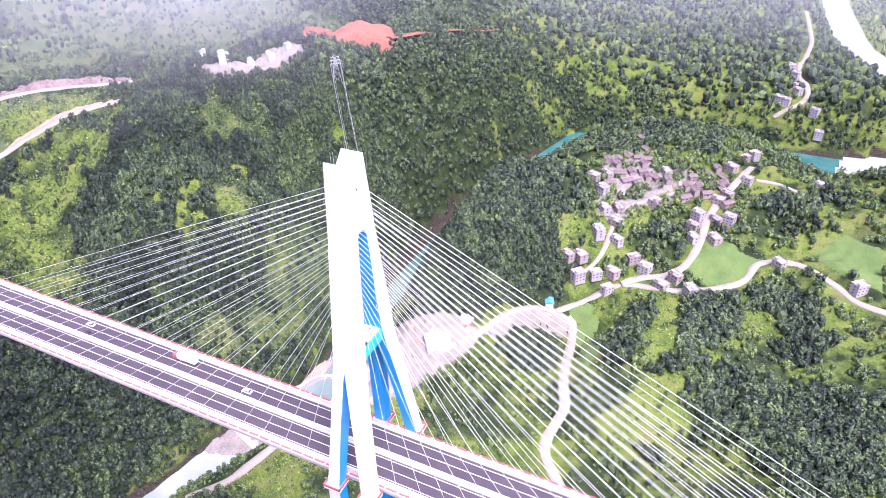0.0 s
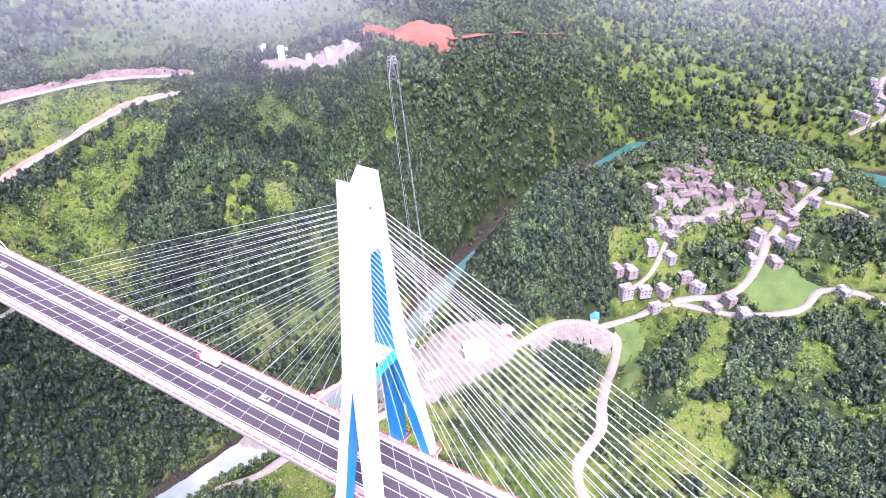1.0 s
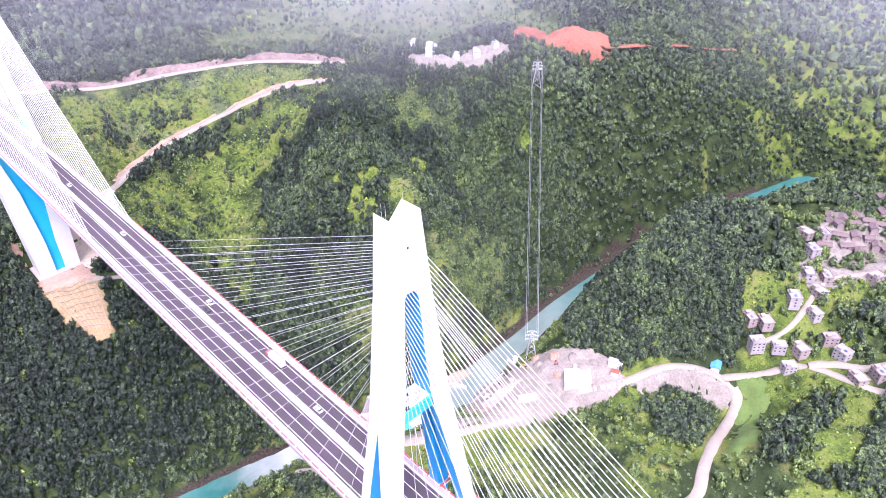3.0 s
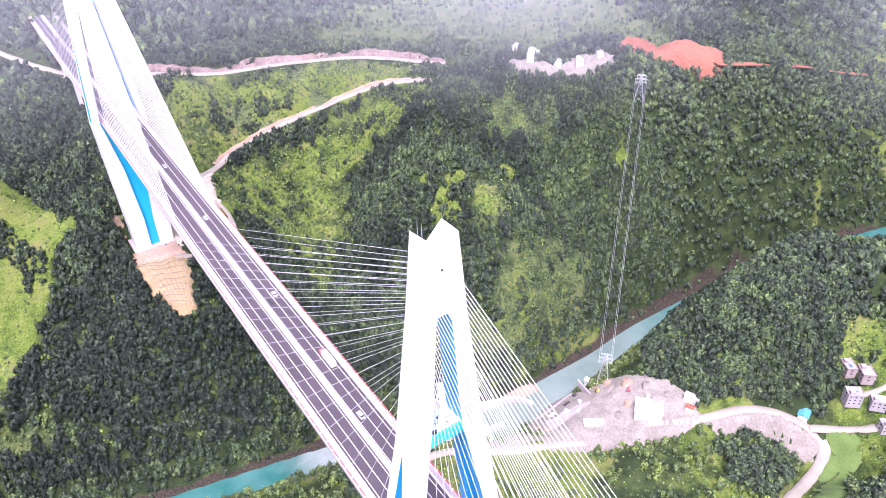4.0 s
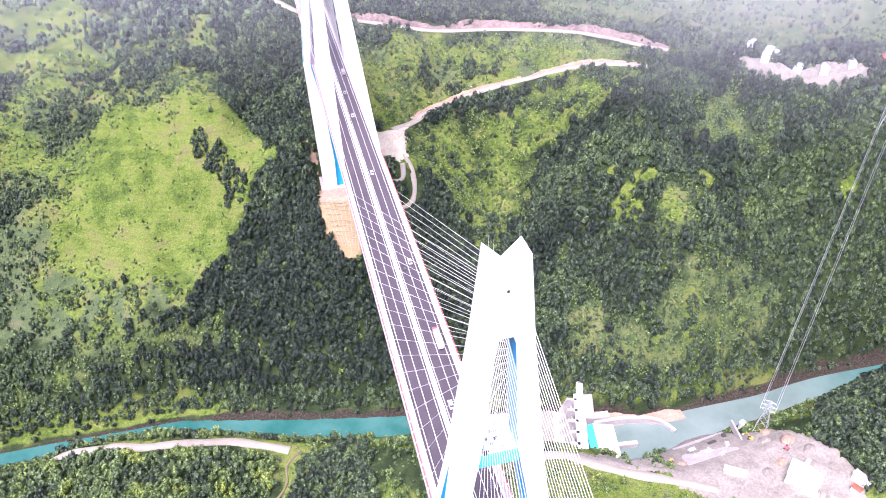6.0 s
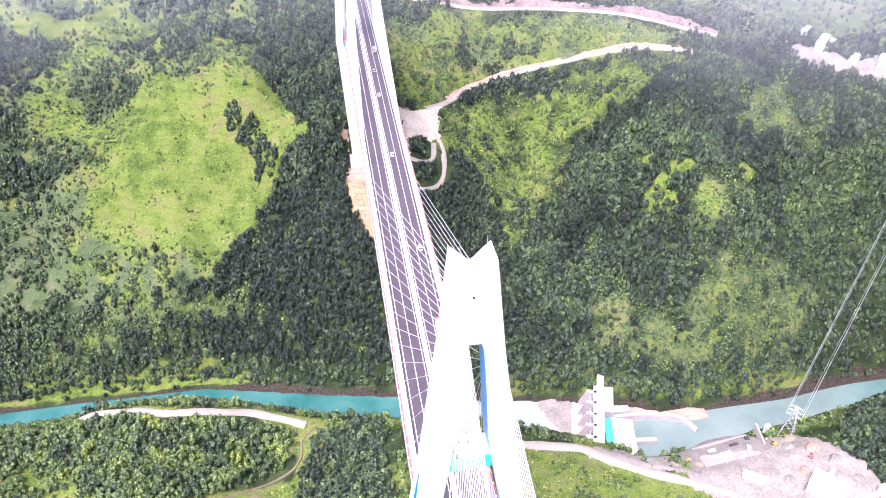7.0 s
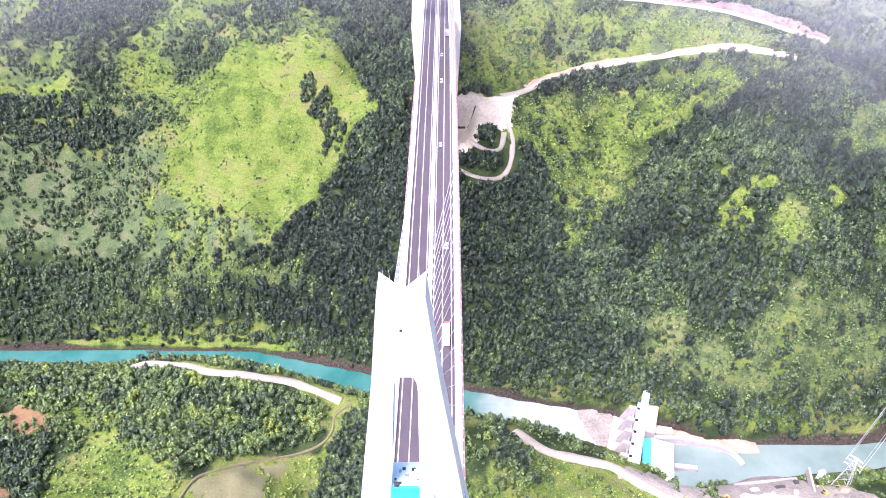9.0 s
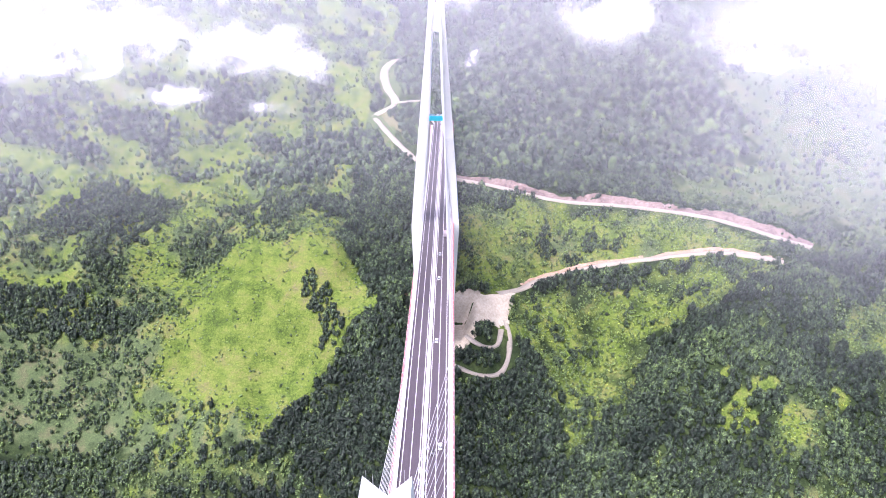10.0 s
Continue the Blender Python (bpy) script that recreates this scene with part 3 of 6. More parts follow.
for key, (material, poly) in PATCHES.items():
    drape(key, poly, material, lift=1.15, label= {"earth_clearing": "bare pale earth clearing beside the bridge", "works_yard": "pale muddy works yard beside the river",
          "loop_yard": "reddish bare earth inside the road bend", "red_cutting": "raw red soil cutting on the ridge",
          "factory_yard": "pale levelled factory yard on the ridge"}[key], category="bare earth")
CROP = worn("bright_green_crop", (0.058, 0.112, 0.022), (0.115, 0.178, 0.040), 0.05, 0.8, 0.9, 0.3)
STUBBLE = worn("olive_stubble", (0.10, 0.105, 0.05), (0.17, 0.16, 0.07), 0.05, 0.8, 0.9, 0.3)
for key, poly in FIELDS.items():
    drape(key, poly, STUBBLE if "terrace" in key else CROP, "even bright green crop in a small field" if "terrace" not in key else "olive stubble field with an earth rim", "field", lift=0.55)


# ---- the bridge ----
GRADE = 0.015
DECK_Y0, DECK_Y1 = -330.0, 1240.0


def strip(name, x0, x1, z0, z1, material, parent, label="", y0=DECK_Y0, y1=DECK_Y1):
    bm = loft([[(x0, y, y * GRADE + z0), (x1, y, y * GRADE + z0), (x1, y, y * GRADE + z1), (x0, y, y * GRADE + z1)] for y in (y0, y1)])
    return part(name, bm, material, parent, label)


deck = thing("bridge_deck", "long bridge deck with dark asphalt, white barriers and red rails", "bridge deck")
girder = loft([[(-13.9, y, y * GRADE - 0.5), (-13.9, y, y * GRADE - 1.3), (-9.5, y, y * GRADE - 3.4), (9.5, y, y * GRADE - 3.4), (13.9, y, y * GRADE - 1.3), (13.9, y, y * GRADE - 0.5)]
               for y in (DECK_Y0, DECK_Y1)])
part("girder", girder, PINKISH, deck, "pale concrete box girder")
def sided(s, a, b):
    return min(s * a, s * b), max(s * a, s * b)


for s in (-1, 1):
    strip("carriageway", *sided(s, 0.95, 10.65), -0.49, 0.0, ASPHALT, deck, "dark grey asphalt")
    strip("edge_slab", *sided(s, 10.65, 13.9), -0.49, 0.05, PINKISH, deck)
    strip("inner_barrier", *sided(s, 10.7, 11.1), 0.06, 1.0, WHITE, deck, "white concrete barrier")
    strip("parapet", *sided(s, 13.1, 13.7), 0.06, 0.7, WHITE, deck)
    strip("median_barrier", *sided(s, 0.55, 0.9), 0.06, 0.95, WHITE, deck, "white concrete barrier")
    for x in (1.75, 5.6, 9.4):
        strip("lane_line", s * x - 0.13, s * x + 0.13, 0.004, 0.012, LINE, deck, "white lane marking")
    # red panels with gaps, one by one along the main span and joined beyond it
    lo, hi = sided(s, 13.15, 13.62)
    panel = None
    for k in range(140):
        y = -100 + 5 * k
        if panel is None:
            panel = part("rail_panel", box((lo, 0, 0.71), (hi, 4.1, 1.2)), RED, deck, "red painted rail panel")
        else:
            twin = new("rail_panel", panel.data)
            twin.parent = deck
        (panel if k == 0 else twin).location = (0, y, (y + 2.05) * GRADE)
    bm = bmesh.new()
    for y in [*range(-330, -100, 5), *range(600, 1240, 5)]:
        z = (y + 2.05) * GRADE
        add_box(bm, (lo, y, z + 0.71), (hi, y + 4.1, z + 1.2))
    tagged(part("rail_panel_row", bm, RED, deck, "row of red painted rail panels"), kind="stuff")
strip("median_slab", -0.95, 0.95, -0.49, 0.05, PINKISH, deck)


def lerp_table(table, z):
    zs, vs = [a for a, _ in table][::-1], [b for _, b in table][::-1]
    return float(np.interp(z, zs, vs))


OUTER = [(121, 4.6), (96, 7.2), (71, 10.4), (55, 12.4), (30, 15.6), (0, 18.8), (-30, 18.4), (-105, 9.5), (-220, 9)]
INNER = [(98, 2.2), (90, 2.9), (70, 4.0), (57, 5.2), (30, 9.8), (0, 14.3), (-30, 13.6), (-105, 1.5), (-220, 1.5)]
DEPTH = [(121, 3.5), (60, 3.8), (52, 4.1), (28, 6.3), (0, 9.2), (-30, 10.6), (-220, 10.6)]
SLOT = [(121, 0), (52, 0.05), (28, 2.4), (0, 4.6), (-30, 5.6), (-220, 5.6)]
LEAN = 0.011


def bridge_tower(y0, foot, label, rise=1.0, web=False):
    """A tower with two legs, each forked along the bridge, at y0; foot: the height of its base; rise: how much taller it is
    over the deck than the near one; web: whether its legs close into one broad pier below the deck."""
    up = lambda z: z * rise if z > 0 else z
    zd = y0 * GRADE
    ob = thing("bridge_tower", label, "bridge tower", at=pose(0, y0, zd))
    off = lambda z: LEAN * (z - 121) * 0.75
    # head, with a V cut into its top
    prof = lambda y: [(x, y, up(z)) for x, y, z in [(-7.2 + off(96), y, 96), (-2.4 + off(96), y, 96), (-1.7 + off(98), y, 98), (1.7 + off(98), y, 98), (2.4 + off(96), y, 96), (7.2 + off(96), y, 96),
                      (4.6 + off(121), y, 121), (0 + off(121), y, 116.3), (-4.6 + off(121), y, 121)]]
    bm = loft([prof(-3.6), prof(3.5)])
    part("head", bm, WHITE, ob, "white tower head with a notched top")
    for s in (-1, 1):
        # whole leg above the fork
        zs = [96, 84, 70, 57, 52]
        rings = []
        for z in zs:
            a, b, d = s * lerp_table(INNER, z) + off(z), s * lerp_table(OUTER, z) + off(z), lerp_table(DEPTH, z)
            rings.append([(a, -d, up(z)), (b, -d, up(z)), (b, d, up(z)), (a, d, up(z))])
        bm = loft(rings)
        bmesh.ops.recalc_face_normals(bm, faces=bm.faces)
        for f in bm.faces:
            if f.normal.x * s < -0.5:
                f.material_index = 1
        part("leg", bm, [WHITE, BLUE], ob, "white leg with a blue inner face")
        for e in (-1, 1):
            zs = [52, 40, 28, 14, 0, -15, -30, -60, -105, -220]
            zs = zs[:5] + [-3] if web else [z for z in zs if z > foot - zd] + [foot - zd]
            rings = []
            for z in zs:
                a, b = s * lerp_table(INNER, z) + off(z), s * lerp_table(OUTER, z) + off(z)
                d, g = e * lerp_table(DEPTH, z), e * lerp_table(SLOT, z)
                rings.append([(a, g, up(z)), (b, g, up(z)), (b, d, up(z)), (a, d, up(z))])
            bm = loft(rings)
            bmesh.ops.recalc_face_normals(bm, faces=bm.faces)
            for f in bm.faces:
                if f.normal.x * s < -0.5 or f.normal.y * e < -0.5:
                    f.material_index = 1
            part("limb", bm, [WHITE, BLUE], ob, "forked lower limb, white outside and blue within")
            # red-railed balcony round the limb at deck level
            if web:
                continue
            x0, x1 = sorted((s * 13.95, s * 20.2))
            ya, yb = sorted((e * 3.6, e * 10.4))
            bm = bmesh.new()
            add_box(bm, (x0 - 1, ya, -1.0), (x1 - 1, yb, -0.1), 0.2)
            part("balcony", bm, WHITE, ob)
            bm = bmesh.new()
            for lo, hi in (((x0 - 1, ya, -0.1), (x1 - 1, ya + 0.4, 1.1)), ((x0 - 1, yb - 0.4, -0.1), (x1 - 1, yb, 1.1)),
                           ((x1 - 1.4, ya, -0.1), (x1 - 1, yb, 1.1)) if s > 0 else ((x0 - 1, ya, -0.1), (x0 - 0.6, yb, 1.1))):
                add_box(bm, lo, hi, 0.05)
            part("balcony_rail", bm, RED, ob, "red painted rail")
        if web:
            base = foot - zd
            rings = []
            for z in (-3, -20, -40, -60, -84, base):
                a = s * float(np.interp(z, (-84, -40, 0), (3.5, 7.0, 14.2))) + off(z)
                b = s * float(np.interp(z, (base, 0), (14.5, 19.2))) + off(z)
                rings.append([(a, -9.2, z), (b, -9.2, z), (b, 9.2, z), (a, 9.2, z)])
            bm = loft(rings)
            bmesh.ops.recalc_face_normals(bm, faces=bm.faces)
            for f in bm.faces:
                if f.normal.x * s < -0.5 and f.normal.z < 0.8:
                    f.material_index = 1
            part("lower_leg", bm, [WHITE, CYAN_STRIPE], ob, "broad white lower leg with a blue inner face")
    if web:
        base = foot - zd
        half = lambda z: float(np.interp(z, (-84, -40, 0), (3.48, 6.98, 14.1)))
        part("web", loft([[(-half(z) + off(z), -6.5, z), (half(z) + off(z), -6.5, z), (half(z) + off(z), 6.5, z), (-half(z) + off(z), 6.5, z)] for z in (-4, -20, -40, -60, -84, base)]), CYAN_STRIPE, ob, "recessed bright blue wall between the legs")
        bm = bmesh.new()
        add_box(bm, (-17.5 + off(base), -12.5, base - 3), (17.5 + off(base), 12.5, base + 1.8), 0.3)
        part("footing", bm, PINKISH, ob, "pale concrete footing")
    # small fittings of the head
    bm = bmesh.new()
    add_box(bm, (-0.6 + off(112), -3.72, up(111.5)), (0.0 + off(112), -3.55, up(112.2)), 0.03)
    part("hatch", bm, DARK, ob, "dark open hatch")
    for k in range(5):
        bm = bmesh.new()
        add_box(bm, (0.2 + off(102), -3.72, up(99.5 + 2.1 * k)), (1.0 + off(102), -3.55, up(100.6 + 2.1 * k)))
        part("lettering_bar", bm, PALE_CYAN, ob, "pale turquoise bar of worn lettering")
    for x, h in ((-3.6, 3.0), (-2.4, 2.2), (3.4, 3.2)):
        bm = bmesh.new()
        rod(bm, (x + off(121), 1.5, up(118.5)), (x + off(121), 1.5, up(121) + h), 0.06, 0.03, 5)
        part("lightning_rod", bm, STEEL, ob)
    rngc = np.random.RandomState(int(y0))
    for k in range(16):
        x, y = rngc.uniform(-4.4, 4.4), rngc.uniform(-3.0, 3.0)
        w, d, h = rngc.uniform(0.2, 0.7), rngc.uniform(0.2, 0.6), rngc.uniform(0.2, 0.9)
        bm = bmesh.new()
        add_box(bm, (x + off(57) - w, y - d, up(57)), (x + off(57) + w, y + d, up(57) + h), 0.05)
        part("site_crate", bm, (DARK, WHITE, PINKISH)[k % 3], ob)
    bm = bmesh.new()
    add_box(bm, (-5.6 + off(55), -3.7, up(54.6 if web else 52.5)), (5.6 + off(55), 3.7, up(57)), 0.15)
    beam = part("crossbeam", bm, CYAN, ob, "turquoise painted crossbeam")
    bm = bmesh.new()
    add_box(bm, (-5.5 + off(55), -3.1, up(57)), (5.5 + off(55), 3.6, up(57) + 0.12), 0.04)
    part("top_slab", bm, PALE_CYAN, beam, "pale dusty upper face")
    return ob


NEAR = bridge_tower(0.0, -206.0, "tall white bridge tower with blue inner faces")
FAR = bridge_tower(FAR_Y, FAR_PAD - 1, "far white bridge tower standing on the hillside", 1.5, True)


def stay_cables(tower, y0, count, first, step, rise=1.0, thick=1.0):
    zd = y0 * GRADE
    for s in (-1, 1):
        for e in (-1, 1):
            for i in range(count):
                y = e * (first + step * i)
                zt = 66 + (112 - 66) * ((i + 0.5) / count) ** 0.8
                zt *= rise
                bm = bmesh.new()
                rod(bm, (s * (4.0 - 1.2 * (zt / rise - 66) / 46) + LEAN * (zt / rise - 121) * 0.75, e * 3.3, zt), (s * 11.6, y, y * GRADE + 0.3), 0.076 * thick, 0.076 * thick, 5)
                part("stay_cable", bm, CABLE, tower)


stay_cables(NEAR, 0.0, 22, 14.0, 10.2)
stay_cables(FAR, FAR_Y, 24, 12.0, 7.4, 1.5, 2.8)


# ---- woods ----
def clump_template(rng, sprays=0):
    """Vertices and triangles of a leafy crown about 1 wide and 1 high: an uneven core with sprays of leaves round it."""
    bm = bmesh.new()
    turn = Matrix.Translation((0, 0, 0.5)) @ Matrix.Rotation(rng.uniform(0, 6.28), 4, 'X') @ Matrix.Rotation(rng.uniform(0, 6.28), 4, 'Z')
    core = 0.36 if sprays else 0.46
    for v in bmesh.ops.create_icosphere(bm, subdivisions=1, radius=core, matrix=turn)["verts"]:
        d = v.co - Vector((0, 0, 0.5))
        v.co = Vector((0, 0, 0.5)) + d * (rng.uniform(0.8, 1.2) if sprays else rng.uniform(0.65, 1.35))
    for k in range(sprays):
        # spread evenly, few of them underneath
        up, a = 0.98 - 1.45 * (k + rng.uniform(0.1, 0.9)) / sprays, 2.4 * k + rng.uniform(-0.4, 0.4)
        flat = math.sqrt(max(0.0, 1 - up * up))
        d = Vector((flat * math.cos(a), flat * math.sin(a), up))
        n = (d + Vector((rng.normal(0, 0.35), rng.normal(0, 0.35), 0.25 + rng.normal(0, 0.3)))).normalized()
        c = Vector((0, 0, 0.5)) + d * rng.uniform(0.34, 0.52)
        q, r, b = n.to_track_quat('Z', 'Y'), rng.uniform(0.15, 0.27), rng.uniform(0, 6.28)
        bm.faces.new([bm.verts.new(c + q @ Vector((r * g * math.cos(b + t), r * g * math.sin(b + t), 0))) for t, g in ((0, 1.25), (2.1, rng.uniform(0.8, 1.1)), (4.2, rng.uniform(0.8, 1.1)))])
    bmesh.ops.triangulate(bm, faces=bm.faces)
    bm.verts.index_update()
    v = np.array([p.co for p in bm.verts])
    f = np.array([[p.index for p in q.verts] for q in bm.faces])
    bm.free()
    return v, f


def leaf_material():
    m, nt, p = nodes_of("leaves")
    fine, mid = noise_node(nt, 1.1, 4, 0.7), noise_node(nt, 0.03, 5, 0.6)
    geo = nt.nodes.new("ShaderNodeNewGeometry").outputs["Random Per Island"]
    t = attribute(nt, "tint")
    f = math_node(nt, 'ADD', math_node(nt, 'ADD', t, math_node(nt, 'MULTIPLY', math_node(nt, 'SUBTRACT', geo, 0.5), 0.42)),
                  math_node(nt, 'ADD', math_node(nt, 'MULTIPLY', math_node(nt, 'SUBTRACT', fine, 0.5), 0.9), math_node(nt, 'MULTIPLY', math_node(nt, 'SUBTRACT', mid, 0.5), 0.5)), True)
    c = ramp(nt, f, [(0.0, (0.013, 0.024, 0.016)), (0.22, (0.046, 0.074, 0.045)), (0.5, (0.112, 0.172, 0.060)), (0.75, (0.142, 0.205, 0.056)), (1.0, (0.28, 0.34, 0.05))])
    # noise multiplies shadowy gaps and lit flecks into the leaf colour
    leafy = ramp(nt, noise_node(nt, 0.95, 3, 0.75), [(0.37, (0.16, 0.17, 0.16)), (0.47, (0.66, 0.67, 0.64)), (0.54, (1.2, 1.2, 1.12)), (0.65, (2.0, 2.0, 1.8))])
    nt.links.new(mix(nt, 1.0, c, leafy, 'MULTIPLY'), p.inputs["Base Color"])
    p.inputs["Roughness"].default_value = 0.62
    p.inputs["Specular IOR Level"].default_value = 0.42
    bump(nt, p, fine, 1.0, 0.7)
    return m


LEAVES = leaf_material()
CROWNS = [clump_template(np.random.RandomState(40 + k), 15) for k in range(8)]
LIGHT_CROWNS = [clump_template(np.random.RandomState(50 + k), 9) for k in range(8)]
BUSHES = [clump_template(np.random.RandomState(60 + k)) for k in range(6)]
for cone, faces in [clump_template(np.random.RandomState(80 + k), 15) for k in range(8)]:
    taper = np.clip(1.2 - 0.75 * cone[:, 2], 0.3, 1.25)
    cone[:, 0] *= taper
    cone[:, 1] *= taper
    cone[:, 2] *= 0.86
    CROWNS.append((cone, faces))
COPSES = [(-140, 585, 50, 30), (-352, 585, 52, 42), (-350, 468, 62, 18), (-150, 720, 52, 75), (-389, 787, 42, 34), (-520, 750, 60, 42), (-300, 880, 40, 50), (-400, 470, 40, 16)]
MEADOW_CLUMPS = [(-117, 467, 9, 9), (-104, 454, 11, 11), (-93, 435, 9, 13), (-88, 424, 6, 6), (-63, 490, 9, 16), (-56, 468, 8, 16)]


def far_tower_pit(x, y):
    return (np.abs(x) < 24) & (np.abs(y - FAR_Y + 4) < 26)


UPPER = ROAD_LINES["upper_road"][1][40:]


def plant(x, y, rng):
    """For points of the plan: whether a tree stands there, its width, its height and its tint."""
    r, side = river_distance(x, y)
    d, _ = road_distance(x, y)
    n1, n2, n3 = waves(x, y, 110, 51), waves(x, y, 38, 52), waves(x, y, 17, 53)
    u = rng.uniform(0, 1, x.shape)
    keep, size, tint = 0.15 + 0.35 * n2, np.full(x.shape, 6.0), 0.46 + 0.12 * n1 + 0.10 * n2

    def zone(mask, k, z, t):
        nonlocal keep, size, tint
        keep, size, tint = np.where(mask, k, keep), np.where(mask, z, size), np.where(mask, t, tint)

    far_bank = side > 0
    meadow = soft_inside(x, y, MEADOW, 10) + 0.2 * n2 + 0.1 * n3 > 0.5
    scrub = np.maximum(soft_inside(x, y, GULLY, 12), soft_inside(x, y, UPPER_SLOPE, 8)) + 0.25 * n2 + 0.15 * n3 > 0.5
    # the far bank: closed wood
    zone(far_bank, 1.2 + 0.2 * n2, 6.8, 0.15 + 0.08 * n1 + 0.10 * n2 + 0.05 * n3)
    # lower slope: its shade, from the way it faces, is put into a darker tint
    zone(far_bank & (x > -230) & (x < 110) & (y < 410), 1.3, 6.6, np.interp(x, [5, 45], [-0.02, 0.12]) + 0.06 * n2)
    zone(far_bank & (x > 320) & (y < 340), 1.2 + 0.2 * n2, 5.6, 0.28 + 0.10 * n2 + 0.06 * n3)
    # mixed grass and copses past the meadow
    zone(far_bank & (x < -95) & (y > 405) & ~meadow, np.clip(0.26 + 0.6 * n1 + 0.5 * n2, 0.1, 1), 4.2 + 1.0 * n1, 0.32 - 0.16 * n1 + 0.08 * n2)
    zone(far_bank & (x < -150) & (y < 405), np.clip(1.1 + 0.6 * n2 + 0.3 * n1, 0.6, 1.2), 6.0, np.interp(x, [-260, -190], [0.22, 0.09]) + 0.11 * n2)
    zone(far_bank & (x < -225) & (y > 365 + 15 * n2) & (y < 440), np.clip(0.4 + 0.6 * n2 + 0.3 * n3, 0.1, 1), 4.6, 0.26 + 0.12 * n3)
    zone(soft_inside(x, y, LOWER_SCRUB, 10) + 0.2 * n3 > 0.5, np.clip(0.20 + 0.5 * n2 + 0.3 * n3, 0.05, 0.9), 4.2, 0.28 + 0.12 * n3)
    # thin cover on the lighter slopes
    light = sum(soft_inside(x, y, q, 8) for q in OPENINGS) + 0.35 * n3 + 0.3 * n2 > 0.5
    zone(light, np.clip(0.9 + 0.5 * n3, 0.4, 1), 3.4, 0.42 + 0.14 * n2 + 0.08 * n3)
    zone(far_bank & (x > 150) & (y < 300) & (n2 + 0.6 * n3 > 0.6), 1.0, 5.6, 0.16)
    zone(far_bank & (x > 245) & (y > 565 - 0.1 * (x - 245)) & (y < 740 + 60 * n1), np.clip(0.3 + 0.45 * n2, 0.05, 0.9), 4.0, 0.34 + 0.1 * n2)
    zone(far_bank & (x > 375) & (x < 610 + 20 * n2) & (y > 470 - 0.75 * (x - 400)) & (y < 900), np.clip(0.22 + 0.5 * n2, 0.05, 1), 4.4, 0.3 + 0.1 * n2)
    zone(far_bank & (y > 640) & (x < 300) & (x > -90), np.clip(1.1 + 0.4 * n1, 0.4, 1.2), 6.0, 0.13 + 0.08 * n2)
    zone(scrub & ~meadow, np.clip(0.6 + 0.5 * n2, 0.15, 1), 3.4, 0.52 + 0.16 * n2 + 0.1 * n3)
    zone(scrub & ~meadow & (n1 + n2 + 0.4 * n3 > 0.9), 1.0, 5.4, 0.18 + 0.06 * n3)
    zone(meadow, np.clip(0.03 + 0.14 * n2, 0.0, 0.25), 2.4, 0.46 + 0.1 * n3)
    for cx, cy, rx, ry in MEADOW_CLUMPS:
        zone(((x - cx) / rx) ** 2 + ((y - cy) / ry) ** 2 < 1 + 0.5 * n3, 1.0, 5.6, 0.10)
    for cx, cy, rad in BAMBOO:
        zone(np.hypot(x - cx, y - cy) < rad * (1.0 + 0.5 * n3), 0.35, 2.6, 0.80 + 0.1 * n3)
    for cx, cy, rx, ry in COPSES:
        zone(((x - cx) / rx) ** 2 + ((y - cy) / ry) ** 2 < 1 + 0.7 * n3 + 0.3 * n2, 1.1, 6.4, 0.12 + 0.08 * n3)
    # the near bank
    near = ~far_bank
    zone(near & (((x - 400) / 120) ** 2 + ((y - 110) / 80) ** 2 < 1), 1.2, 6.8, 0.21 + 0.08 * n2 + 0.05 * n3)
    zone(near & (x < -60), np.clip(0.72 + 0.7 * n2 + 0.3 * n1, 0.2, 1), 4.8, 0.50 - 0.1 * n1 - 0.1 * n2)
    zone(near & (x > 150) & (y < -60) & (n1 + 0.6 * n2 + 0.3 * n3 > 0.75), 0.95, 6.4, 0.18 + 0.1 * n2)
    zone(near & (x > 620) & (y > -60), 1.2, 6.4, 0.28 + 0.1 * n2)
    for q in PASTURES:
        zone(soft_inside(x, y, q, 5) + 0.2 * n3 > 0.5, np.clip(0.18 + 0.3 * n2, 0.03, 0.5), 3.0, 0.55 + 0.12 * n3)
    for q in THICKETS:
        zone(soft_inside(x, y, q, 5) + 0.25 * n3 > 0.5, np.clip(0.9 + 0.4 * n3, 0.5, 1.1), 6.3, 0.45 + 0.2 * n2 + 0.12 * n3)
    for q in GROVES:
        zone(soft_inside(x, y, q, 6) + 0.3 * n3 > 0.5, 1.1, 7.0, 0.24 + 0.1 * n3)
    village = (((x - 520) / 130) ** 2 + ((y + 15) / 90) ** 2 < 1) & near
    keep = np.where(village, np.clip(0.55 + 0.6 * n2 + 0.3 * n3, 0.1, 1), keep)
    keep = np.where(x + 110 * n1 + 60 * n2 > np.where(far_bank, 760, 680), np.where(n2 + 0.6 * n3 > 0.1, 0.95, 0.25), keep)
    # along the waterline
    edge = far_edge(x)
    across = r * side
    bare = np.interp(x, [-400, 40, 80, 250, 300, 420, 700, 760], [13, 11, 9, 8, 12, 13, 11, 2]) + 2.5 * n3
    zone(far_bank & (across < edge + bare + 8), 1.3, 5.8, 0.22 + 0.1 * n3)
    size = np.where(near & (across > -40) & (x > 300), 3.8, size)
    keep = np.where(near & (across > -17) & (x > 300), 0, keep)
    keep = np.where((across > -17 + 1.2 * n3) & (across < edge + bare) & (u > 0.12), 0, keep)
    keep = np.where((across > -17) & (across < edge + 5), 0, keep)
